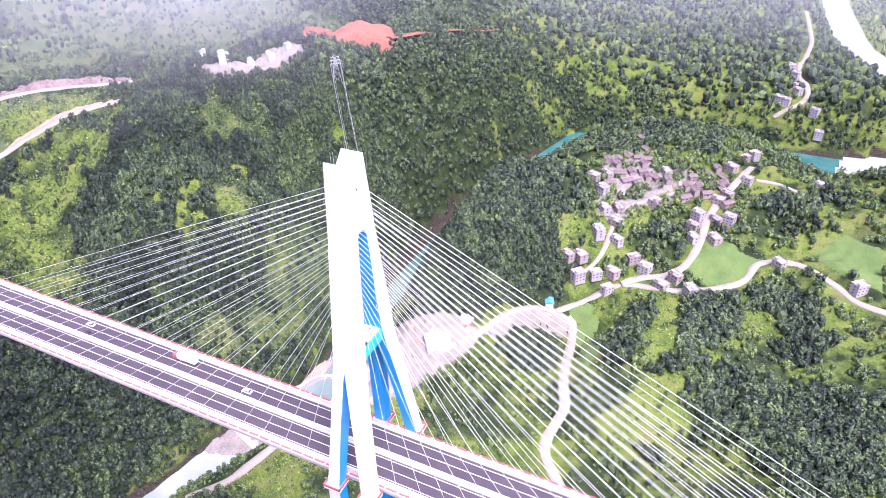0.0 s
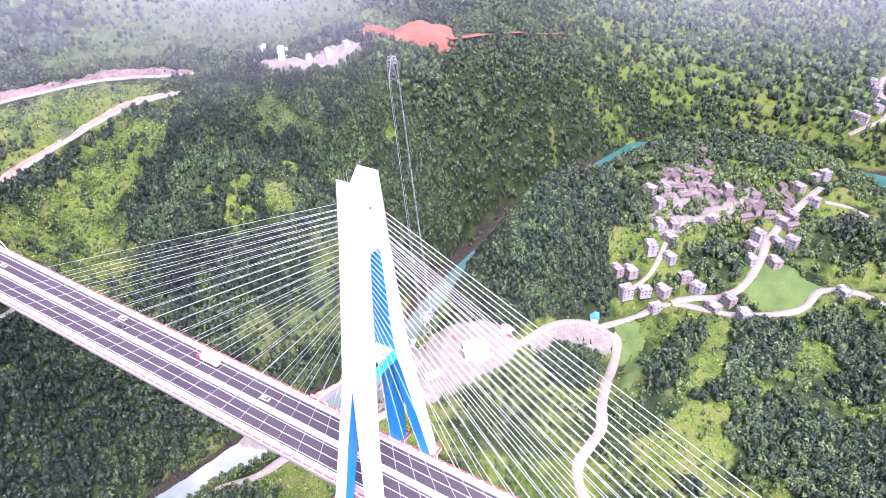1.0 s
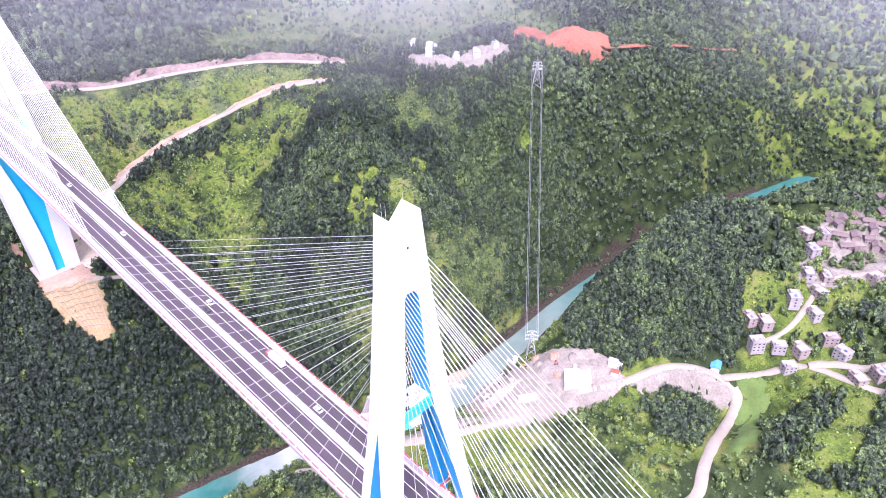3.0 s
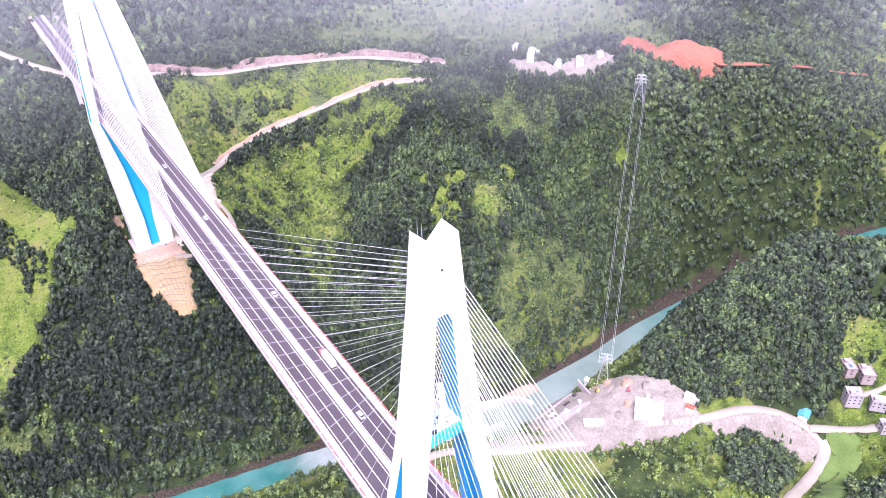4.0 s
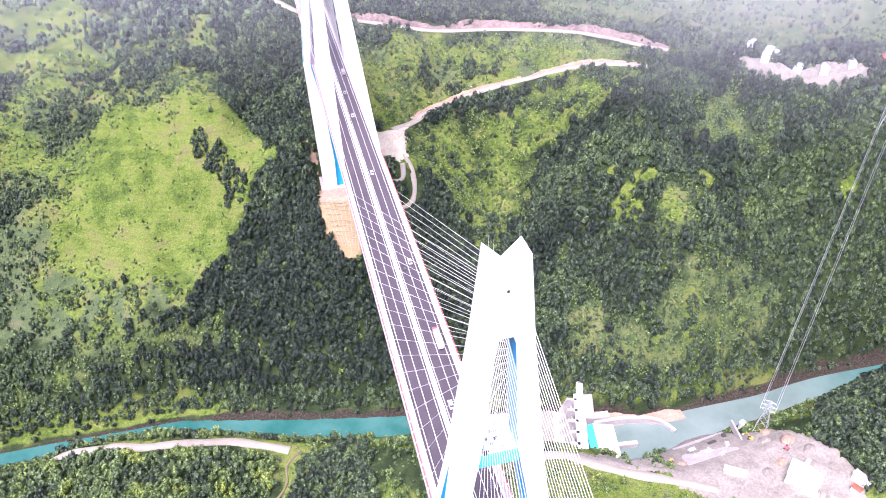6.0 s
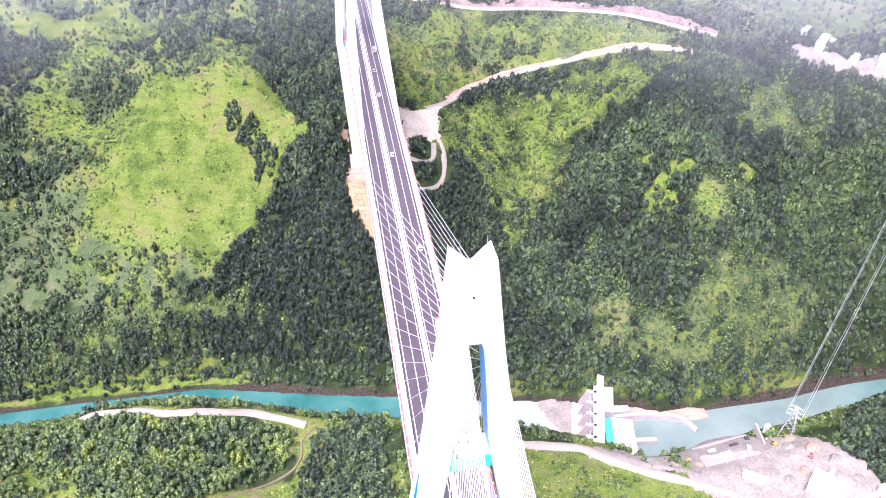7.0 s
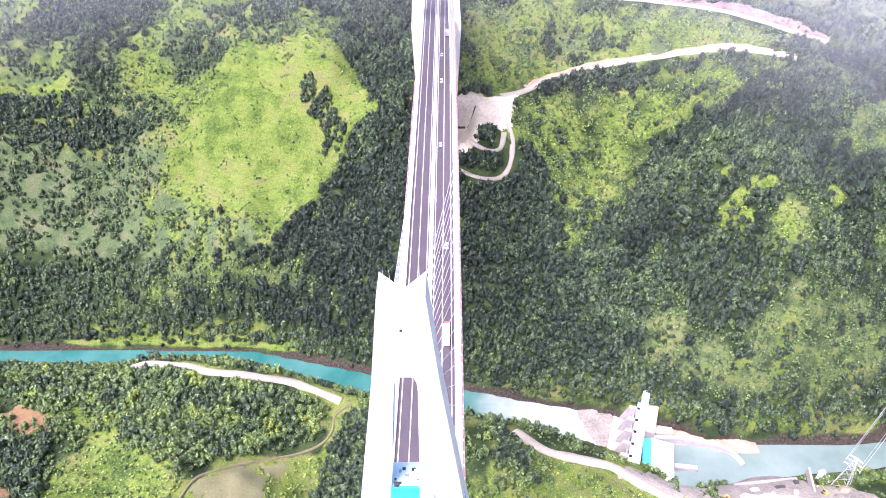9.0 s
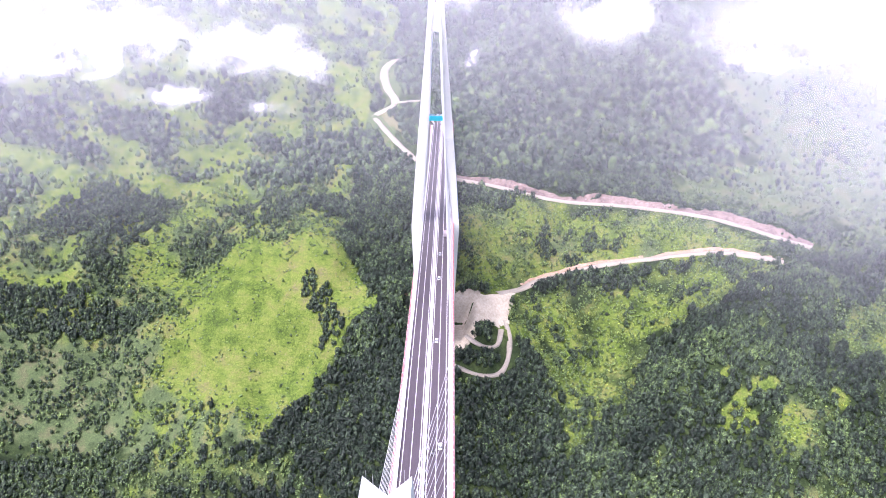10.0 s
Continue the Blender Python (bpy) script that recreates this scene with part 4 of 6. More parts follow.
    # open ground
    for poly in [p for _, p in PATCHES.values()] + list(FIELDS.values()):
        keep = np.where(inside(x, y, poly) & (edge_distance(x, y, poly) > 1.5), 0, keep)
    keep = np.where(far_tower_pit(x, y) | inside(x, y, POOL) | (d < np.where(y > 700, 11, 5.2)), 0, keep)
    du = np.hypot(x[:, None] - UPPER[None, ::2, 0], y[:, None] - UPPER[None, ::2, 1]).min(1)
    keep = np.where((du < 13) & (u > 0.12), 0, keep)
    keep = np.where(inside(x, y, GRID_SLOPE) | (x > -27) & (x < 16) & (y > 390) & (y < 412), 0, keep)
    for cx, cy, rad in CLEARED:
        keep = np.where(np.hypot(x - cx, y - cy) < rad, 0, keep)
    for cx, cy, rad in WEIR_GROUND:
        keep = np.where((np.hypot(x - cx, y - cy) < rad) & (across < edge + 9), 0, keep)
    size = size * 0.66 * np.where(rng.uniform(0, 1, x.shape) < 0.1, 1.6, rng.uniform(0.7, 1.35, x.shape))
    return u < keep, size, size * rng.uniform(1.15, 1.9, x.shape), np.clip(tint + rng.normal(0, 0.07, x.shape), -0.2, 1)


def woods(name, x0, x1, y0, y1, step, grow, seed, label, models, steep=False):
    rng = np.random.RandomState(seed)
    X, Y = np.meshgrid(np.arange(x0, x1, step), np.arange(y0, y1, step))
    x, y = X.ravel() + rng.uniform(-0.5, 0.5, X.size) * step, Y.ravel() + rng.uniform(-0.5, 0.5, X.size) * step
    if steep:
        # as many trees to the metre up a steep slope as on the level
        e = 2.0
        rise = np.hypot(ground(x + e, y) - ground(x - e, y), ground(x, y + e) - ground(x, y - e)) / (2 * e)
        more = np.floor(np.clip(np.sqrt(1 + rise * rise) - 1, 0, 1.6) + rng.uniform(0, 1, x.shape)).astype(int)
        x, y = np.concatenate([x, np.repeat(x, more)]), np.concatenate([y, np.repeat(y, more)])
        x, y = x + rng.uniform(-0.5, 0.5, x.shape) * step * (np.arange(len(x)) >= len(more)), y + rng.uniform(-0.5, 0.5, x.shape) * step * (np.arange(len(x)) >= len(more))
    ok, w, h, tint = plant(x, y, rng)
    x, y, w, h, tint = x[ok], y[ok], w[ok] * grow, h[ok] * grow, tint[ok]
    z = ground(x, y) - 0.12 * h
    kind = rng.randint(0, min(8, len(models)), len(x))
    # pointed crowns prevail on the far ridge
    kind = kind + np.where((len(models) > 8) & (rng.uniform(0, 1, len(x)) < np.clip((x - 120) / 160, 0, 0.85)) & (y > 225), 8, 0)
    V, F, T, base = [], [], [], 0
    for k, (tv, tf) in enumerate(models):
        i = np.nonzero(kind == k)[0]
        a = rng.uniform(0, 6.28, len(i))
        c, s = np.cos(a)[:, None], np.sin(a)[:, None]
        vx = (tv[None, :, 0] * c - tv[None, :, 1] * s) * w[i, None] + x[i, None]
        vy = (tv[None, :, 0] * s + tv[None, :, 1] * c) * w[i, None] + y[i, None]
        vz = tv[None, :, 2] * h[i, None] + z[i, None]
        V.append(np.stack([vx, vy, vz], 2).reshape(-1, 3))
        F.append((tf[None] + (np.arange(len(i)) * len(tv))[:, None, None] + base).reshape(-1, 3))
        T.append(np.repeat(tint[i], len(tv)))
        base += len(i) * len(tv)
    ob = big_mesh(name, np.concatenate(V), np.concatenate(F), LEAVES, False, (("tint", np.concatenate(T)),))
    return tagged(ob, label, "woodland", kind="stuff")


HOUSES_OLD = [(663, 50), (673, 31), (633, 17), (589, 52), (559, 35), (570, 26), (579, 17), (568, 8), (546, 28), (554, 17), (558, 7), (536, 18), (543, 9),
              (556, -1), (524, 33), (557, -9), (545, -23), (540, -37), (547, -43), (530, -53), (521, -45), (531, -64), (563, -67), (559, -76),
              (585, -60), (601, -66), (591, -74), (546, -56), (562, -45), (527, -86), (566, 44), (578, 38), (592, 30), (588, 8), (534, 6), (575, -78)]
HOUSES_NEW = [(524, 51), (536, 39), (502, 35), (464, 23), (456, 9), (477, 12), (432, 20), (435, 2), (407, 29), (401, 40), (387, 25), (397, 11),
              (405, -3), (425, -17), (419, -30), (389, -3), (399, -49), (409, -59), (393, -75), (569, -17), (508, -18), (488, -60), (502, -62), (468, -64),
              (473, -83), (502, -79), (507, -91), (585, -98), (603, -80), (671, -90), (685, -99), (457, -142), (532, -76), (544, -83), (445, -207), (609, -169), (363, 44)]
HOUSES_FAR = [(1007, -120), (981, -127), (957, -132), (936, -134), (913, -122), (890, -160), (868, -171), (917, -112)]
CLEARED = [(x, y, 7.5) for x, y in HOUSES_OLD + HOUSES_NEW + HOUSES_FAR] + [(441, 310, 6), (270, 166, 7), (-285, 200, 9), (-299, 207, 7), (-268, 133, 9)]
WEIR_GROUND = [(150, 215, 34), (118, 232, 22)]
woods("woodland", -420, 440, 40, 640, 3.15, 1.0, 61, "dense dark green broadleaf trees and shrubs on steep slopes", CROWNS, True)
woods("near_woodland", 130, 440, -240, 40, 3.3, 1.15, 62, "mixed green trees and scrub round small fields", CROWNS)
woods("village_woodland", 440, 900, -300, 640, 4.5, 1.36, 63, "green trees round a hillside village", LIGHT_CROWNS)
woods("far_woodland", -540, 600, 640, 1230, 5.2, 1.68, 64, "dark green trees on distant mountains", BUSHES)
woods("ridge_woodland", -800, 800, 1230, 1700, 9.5, 2.8, 68, "dark green trees on the furthest ridges", BUSHES)
woods("flank_woodland", -800, -540, 640, 1230, 8.0, 2.4, 69, "green trees on a far mountain flank", BUSHES)
woods("side_woodland", -800, -420, 150, 640, 5.6, 1.9, 65, "green trees on a distant slope", BUSHES)
woods("horizon_woodland", 900, 1700, -420, 800, 7.6, 2.1, 66, "green trees on distant hills", BUSHES)
woods("near_slope_woodland", -420, 130, -120, 40, 4.6, 1.5, 67, "green trees on the near valley slope", LIGHT_CROWNS)


def brush(name, x0, x1, y0, y1, step, seed, label):
    """Knee-high to man-high bushes over the open slopes."""
    rng = np.random.RandomState(seed)
    X, Y = np.meshgrid(np.arange(x0, x1, step), np.arange(y0, y1, step))
    x, y = X.ravel() + rng.uniform(-0.5, 0.5, X.size) * step, Y.ravel() + rng.uniform(-0.5, 0.5, X.size) * step
    r, side = river_distance(x, y)
    n1, n2, n3 = waves(x, y, 110, 51), waves(x, y, 38, 52), waves(x, y, 12, 57)
    open_slope = np.maximum(soft_inside(x, y, GULLY, 15), soft_inside(x, y, UPPER_SLOPE, 10)) * 0.9
    for q in OPENINGS:
        open_slope = np.maximum(open_slope, soft_inside(x, y, q, 8))
    for q in PASTURES:
        open_slope = np.maximum(open_slope, 0.7 * soft_inside(x, y, q, 5))
    open_slope = np.maximum(open_slope, 0.75 * ((side > 0) & (x < -100) & (y > 400)))
    open_slope = np.maximum(open_slope, 0.38 * ((side < 0) & (r > 20)))
    open_slope = np.maximum(open_slope, 0.75 * soft_inside(x, y, LOWER_SCRUB, 8))
    meadow = soft_inside(x, y, MEADOW, 8)
    rim = np.clip((0.9 - soft_inside(x, y, MEADOW, 24)) * 1.6, 0, 0.7)
    share = np.where(meadow > 0.5, 0.05 + 0.08 * n2 + rim * (0.5 + 0.5 * n3), open_slope * (0.65 + 0.5 * n3 + 0.2 * n2))
    d, _ = road_distance(x, y)
    bare = (d < 2.5) | far_tower_pit(x, y) | (r < 20) | inside(x, y, POOL) | inside(x, y, GRID_SLOPE) | ((x > -27) & (x < 16) & (y > 390) & (y < 412))
    for poly in [p for _, p in PATCHES.values()] + list(FIELDS.values()):
        bare |= inside(x, y, poly)
    for cx, cy, rad in CLEARED:
        bare |= np.hypot(x - cx, y - cy) < rad * 0.8
    ok = (rng.uniform(0, 1, x.shape) < share) & ~bare
    x, y = x[ok], y[ok]
    w = rng.uniform(1.1, 2.6, len(x))
    h = w * rng.uniform(0.6, 1.1, len(x))
    z = ground(x, y) - 0.15 * h
    fresh = np.maximum(soft_inside(x, y, GULLY, 15), soft_inside(x, y, UPPER_SLOPE, 10))
    for q in PASTURES:
        fresh = np.maximum(fresh, 1.3 * soft_inside(x, y, q, 5))
    tint = np.clip(0.38 + 0.2 * fresh + 0.10 * n2[ok] + 0.10 * n3[ok] + rng.normal(0, 0.05, len(x)), 0.1, 0.72)
    kind = rng.randint(0, len(BUSHES), len(x))
    V, F, T, base = [], [], [], 0
    for k, (tv, tf) in enumerate(BUSHES):
        i = np.nonzero(kind == k)[0]
        V.append(np.stack([tv[None, :, 0] * w[i, None] + x[i, None], tv[None, :, 1] * w[i, None] + y[i, None], tv[None, :, 2] * h[i, None] + z[i, None]], 2).reshape(-1, 3))
        F.append((tf[None] + (np.arange(len(i)) * len(tv))[:, None, None] + base).reshape(-1, 3))
        T.append(np.repeat(tint[i], len(tv)))
        base += len(i) * len(tv)
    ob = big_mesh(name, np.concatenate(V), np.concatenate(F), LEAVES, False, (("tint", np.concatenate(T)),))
    return tagged(ob, label, "scrub", kind="stuff")


brush("slope_scrub", -330, 380, 215, 600, 2.3, 71, "low olive green bushes over open slopes")
brush("valley_scrub", -300, 480, -160, 215, 2.5, 72, "low green bushes over valley grass")


# ---- cut slopes beside the roads ----
def bank(name, key, out, height, material, label, first=0, last=None, seed=1):
    """A raw cut face that rises from the uphill edge of a road."""
    w, line, lev = ROAD_LINES[key]
    line, lev = line[first:last], lev[first:last]
    side = np.stack([-np.gradient(line[:, 1]), np.gradient(line[:, 0])], 1)
    side /= np.maximum(np.linalg.norm(side, axis=1), 1e-6)[:, None]
    rng = np.random.RandomState(seed)
    n = len(line)
    h = height * np.clip(0.65 + 0.45 * np.sin(np.arange(n) * 0.23 + seed) + rng.uniform(-0.25, 0.25, n), 0.15, 1.4)
    h[:2] *= 0.3
    h[-2:] *= 0.3
    rows = []
    for k, (o, u) in enumerate(((0.1, 0.0), (0.35, 0.3), (0.7, 0.7), (1.0, 1.0), (1.25, 0.9))):
        off = w + out * o + (rng.uniform(-0.5, 0.5, n) if 0 < k else 0)
        p = line + side * off[:, None] if isinstance(off, np.ndarray) else line + side * off
        g = ground(p[:, 0], p[:, 1])
        z = np.maximum(lev + 0.3 + h * u, g + 0.4) if k < 4 else g - 0.5
        rows.append(np.c_[p, z])
    f = np.array([(j * n + i, j * n + i + 1, (j + 1) * n + i + 1, (j + 1) * n + i) for j in range(4) for i in range(n - 1)])
    return tagged(big_mesh(name, np.concatenate(rows), f, material, False), label, "cut slope", kind="structure")


bank("upper_cut_slope", "upper_road", 7.0, 6.5, CUTROCK, "raw pinkish rock cutting above the upper road", 45, None, 3)
bank("mid_cut_slope", "mid_road", 3.5, 2.6, EARTH, "low orange earth bank above the road", 8, None, 5)
RED_TRACK = spline([(553, 312), (629, 297), (718, 291), (818, 282)], 8)
ribbon("red_track", 5.0, RED_TRACK, level_of(RED_TRACK) + 2.0, REDSOIL, label="red earth track through the wooded ridge")


# ---- slope grid below the far tower ----
FRAME_BEAM = worn("sandy_concrete", (0.24, 0.19, 0.13), (0.34, 0.275, 0.19), 0.2, 2.0, 0.9, 0.05)
drape("orange_bench", [(-22, 422), (14, 419), (14, 392), (-25, 396)], EARTH, "bare orange earth bench below the tower footing", "bare earth", lift=1.2)
TAN = worn("tan_cut_soil", (0.20, 0.145, 0.07), (0.33, 0.25, 0.13), 0.1, 0.6, 0.95, 0.3)
drape("grid_slope", GRID_SLOPE, TAN, "tan cut soil between the grid beams", "cut slope", lift=0.4, step=2.0)
slope_frame = thing("slope_grid", "sandy concrete grid beams holding a steep cut slope", "retaining grid")


def draped_beam(a, b, name):
    n = 9
    rows = []
    for k in range(n):
        x, y = a[0] + (b[0] - a[0]) * k / (n - 1), a[1] + (b[1] - a[1]) * k / (n - 1)
        z = float(ground(np.array([x]), np.array([y]))[0])
        dx, dy = b[0] - a[0], b[1] - a[1]
        l = math.hypot(dx, dy)
        ox, oy = -dy / l * 0.3, dx / l * 0.3
        rows.append([(x - ox, y - oy, z - 0.5), (x + ox, y + oy, z - 0.5), (x + ox, y + oy, z + 1.2), (x - ox, y - oy, z + 1.2)])
    part(name, loft(rows), FRAME_BEAM, slope_frame)


for k in range(8):
    draped_beam((-23 + 4.7 * k, 395 - 0.7 * k), (-13 + 1.9 * k, 352 - 0.8 * k), "rib_beam")
for k in range(9):
    draped_beam((-23 + 1.15 * k, 394 - 4.9 * k), (11 - 1.5 * k, 389 - 4.9 * k), "cross_beam")


# ---- piers of the approach ----
def approach_pier(y, foot):
    zd = y * GRADE - 3.4
    ob = thing("approach_pier", "white twin-column pier under the bridge deck", "bridge pier", "approach piers", at=pose(0, y, zd))
    for s in (-1, 1):
        part("column", loft([[(s * 7 - a, -b, z), (s * 7 + a, -b, z), (s * 7 + a, b, z), (s * 7 - a, b, z)] for z, a, b in ((foot - zd, 1.8, 1.5), (-2, 1.5, 1.3))]), WHITE, ob)
    part("cap_beam", box((-10.5, -1.6, -2), (10.5, 1.6, 0), 0.15), WHITE, ob)
    part("footing", box((-11.5, -4, foot - zd - 3), (11.5, 4, foot - zd + 1.2), 0.2), PINKISH, ob)


for y in (585, 640, 700, 760, 820, 880, 940, 1000, 1060):
    g = min(float(ground(np.array([x]), np.array([y]))[0]) for x in (-8, 0, 8))
    if g < y * GRADE - 8:
        approach_pier(y, g)


# ---- the weir and its works ----
CONCRETE = worn("pale_site_concrete", (0.27, 0.245, 0.235), (0.43, 0.40, 0.385), 0.1, 1.2, 0.8, 0.05)
weir_turn = math.degrees(math.atan2(250 - 178, 152 - 127)) - 90
weir = thing("river_weir", "pale concrete river weir with gate piers, under construction", "weir", at=pose(142, 216, -239, 0, 0, weir_turn))
part("apron", box((-15, -40, -3), (2, 36, 3), 0.3), CONCRETE, weir)
part("wall", box((2, -38, -2), (8, 38, 18), 0.3), CONCRETE, weir, "white concrete dam wall")
part("block", box((8.05, 4, -2), (16, 37, 17), 0.3), CONCRETE, weir, "broad concrete block")
part("walkway", box((0.5, -38, 18.05), (8.6, 40, 19), 0.1), WHITE, weir)
for k in range(7):
    y = -34 + 11 * k
    part("gate_pier", loft([[(-12, y - 1.3, -2), (3, y - 1.3, -2), (3, y + 1.3, -2), (-12, y + 1.3, -2)], [(-5, y - 1.3, 19), (3, y - 1.3, 19), (3, y + 1.3, 19), (-5, y + 1.3, 19)]]), CONCRETE, weir)
    if k < 6:
        part("gate", box((-1.5, y + 1.4, 0), (-0.7, y + 9.6, 13), 0.05), STEEL, weir, "steel sluice gate")
for k, (y, h) in enumerate(((30, 7), (8, 4.5), (-16, 4.5))):
    part("hoist_house", box((2.6, y - 5, 19.02), (7.6, y + 5, 19 + h), 0.15), WHITE, weir)
hall = thing("power_hall", "long hall with a turquoise and white sheet roof", "industrial hall", at=pose(155.5, 190, -238, 0, 0, -13.2))
part("wall", box((-10, -19.5, -5), (10, 19.5, 13), 0.1), WHITE, hall)
part("roof", loft([[(-10.8, y, 13.0), (-5.2, y, 15.0), (-5.2, y, 15.4), (-10.8, y, 13.4)] for y in (-20, 20)]), CYAN, hall, "turquoise sheet roof slope")
part("roof", loft([[(-5.16, y, 15.0), (10.8, y, 13.0), (10.8, y, 13.4), (-5.16, y, 15.4)] for y in (-20, 20)]), WHITE, hall, "white sheet roof slope")
for k in range(6):
    part("window", box((9.95, -15.5 + 5.5 * k, 6), (10.12, -12.5 + 5.5 * k, 9)), DARK, hall)


def site_wall(name, a, b, z0, z1, thick, label, material=None):
    l, ang = math.hypot(b[0] - a[0], b[1] - a[1]), math.degrees(math.atan2(b[1] - a[1], b[0] - a[0]))
    ob = tagged(mesh_part(name, box((0, -thick / 2, z0), (l, thick / 2, z1), 0.25), material or CONCRETE), label, "wall")
    ob.matrix_world = pose(a[0], a[1], 0, 0, 0, ang)
    return ob


def mesh_part(name, bm, material):
    return part(name, bm, material, None)


crest = spline([(158, 218), (170, 217.5), (182, 217), (194, 215), (207, 212), (216, 206), (221, 197)], 3.0)
side = np.stack([-np.gradient(crest[:, 1]), np.gradient(crest[:, 0])], 1)
side /= np.linalg.norm(side, axis=1)[:, None]
top = np.interp(np.arange(len(crest)), [0, len(crest) * 0.6, len(crest)], [-230.0, -231.5, -235.0])
tagged(mesh_part("training_wall", loft([[(*(c - n * 1.7), -246), (*(c + n * 1.7), -246), (*(c + n * 1.5), z - 0.4), (*(c + n * 0.9), z), (*(c - n * 0.9), z), (*(c - n * 1.5), z - 0.4)]
                                        for c, n, z in zip(crest, side, top)]), CONCRETE), "pale curved concrete training wall along the pool", "wall")
site_wall("wall_pier", (161, 221.5), (174, 221), -245, -227.5, 6.0, "stepped pale concrete pier at the wall's end")
site_wall("jetty", (170, 195), (186, 193), -245, -233, 3.5, "short dark-sided concrete jetty in the pool")
site_wall("quay_wall", (156, 177), (185, 160.5), -245, -226, 2.4, "reddish quay wall beside the pool", EARTH)


def bar(name, poly, level, material, label, step=2.5):
    """A low bank of silt or gravel, level on top and sloping off at its edge."""
    a = np.array(poly, float)
    xs, ys = np.arange(a[:, 0].min() - 4, a[:, 0].max() + 4, step), np.arange(a[:, 1].min() - 4, a[:, 1].max() + 4, step)
    X, Y = np.meshgrid(xs, ys)
    x, y = X.ravel(), Y.ravel()
    d = edge_distance(x, y, poly)
    d = np.where(inside(x, y, poly), d, -d) + 1.2 * waves(x, y, 12, 41)
    z = level + np.clip(d * 0.35, -3.5, 0.4) + 0.15 * waves(x, y, 7, 42)
    n = len(xs)
    q = (np.arange(len(ys) - 1)[:, None] * n + np.arange(n - 1)[None, :]).ravel()
    return tagged(big_mesh(name, np.stack([x, y, z], 1), np.stack([q, q + 1, q + n + 1, q + n], 1), material), label, "bank", kind="structure")


bar("river_bar", [(108, 246), (142, 254), (136, 207), (124, 203), (113, 228)], -236.7, YARD, "pale mud bar beside the weir")
bar("river_beach", [(158, 223), (196, 220), (222, 211), (234, 212), (222, 222), (196, 231), (166, 240)], -235.0, EARTH, "pinkish gravel beach behind the training wall")
bar("gravel_bar", [(770, -262), (800, -285), (830, -262), (822, -225), (800, -205), (780, -225)], -236.6, YARD, "pale gravel bar at the river's confluence")
drape("village_ground", [(577, 56), (622, 54), (632, 25), (593, 2), (590, -40), (560, -50), (525, -55), (500, -10), (470, -2), (453, 28), (484, 38), (520, 40)], YARD, "trodden pinkish ground between village houses", "bare earth", lift=0.3, step=4.0)
drape("hall_forecourt", [(120, 168), (140, 152), (200, 140), (196, 160), (165, 170), (146, 176), (130, 180)], YARD, "pale trodden ground before the hall", "bare earth", lift=0.7)
for outline in ([(-308, 204), (-299, 215), (-269, 202), (-262, 193), (-277, 186), (-291, 186)], [(-286, 145), (-262, 140), (-250, 131), (-253, 125), (-272, 123)]):
    drape("orange_patch", outline, ORANGE, "bare orange earth among the scrub", "bare earth", lift=0.7)
drape("hill_terrace", [(-82, 826), (-63, 829), (-38, 826), (-40, 778), (-54, 764), (-68, 790)], STUBBLE, "tilled tan terrace inside the bend of the hill road", "field", lift=1.0)
drape("tower_side_cut", [(-31, 478), (-17, 479), (-20, 452), (-26, 446)], EARTH, "raw red cut beside the tower", "bare earth", lift=1.0)


def slab(name, cx, cy, w, d, turn, h, material, label, category):
    z = float(ground(np.array([cx]), np.array([cy]))[0])
    ob = tagged(mesh_part(name, box((-w / 2, -d / 2, -3), (w / 2, d / 2, h), 0.08), material), label, category)
    ob.matrix_world = pose(cx, cy, z, 0, 0, turn)
    return ob


corners = [(205, 176), (251, 182), (241, 151), (198, 147)]
heights = [float(v) + 1.8 for v in ground(np.array([c[0] for c in corners], float), np.array([c[1] for c in corners], float))]
tagged(mesh_part("concrete_pad", loft([[(x, y, z - 5) for (x, y), z in zip(corners, heights)], [(x, y, z) for (x, y), z in zip(corners, heights)]]), CONCRETE), "large pale sloping concrete pad in the works yard", "concrete pad")
slab("site_wall", 251, 164, 30, 1.2, 80, 3.4, CONCRETE, "low concrete wall in the works yard", "wall")


def shed(x, y, w, d, h, turn, roof, label):
    z = float(ground(np.array([x]), np.array([y]))[0]) + 1.2
    ob = thing("site_shed", label, "shed", "works sheds", at=pose(x, y, z, 0, 0, turn))
    part("wall", box((-w / 2, -d / 2, -5), (w / 2, d / 2, h), 0.05), WHITE, ob)
    part("roof", loft([[(a, -d / 2 - 0.4, h), (0, -d / 2 - 0.4, h + w * 0.12), (-a, -d / 2 - 0.4, h), (-a, d / 2 + 0.4, h), (0, d / 2 + 0.4, h + w * 0.12), (a, d / 2 + 0.4, h)] for a in (w / 2 + 0.4,)] +
                      [[(a, -d / 2 - 0.4, h + 0.25), (0, -d / 2 - 0.4, h + w * 0.12 + 0.25), (-a, -d / 2 - 0.4, h + 0.25), (-a, d / 2 + 0.4, h + 0.25), (0, d / 2 + 0.4, h + w * 0.12 + 0.25), (a, d / 2 + 0.4, h + 0.25)] for a in (w / 2 + 0.4,)]), roof, ob)
    part("door", box((w / 2, -0.8, 0), (w / 2 + 0.08, 0.8, 2.2)), DARK, ob)
    for e in (-0.3, 0.3):
        part("window", box((w / 2, e * d - 0.6, 1.1), (w / 2 + 0.08, e * d + 0.6, 2.2)), DARK, ob)


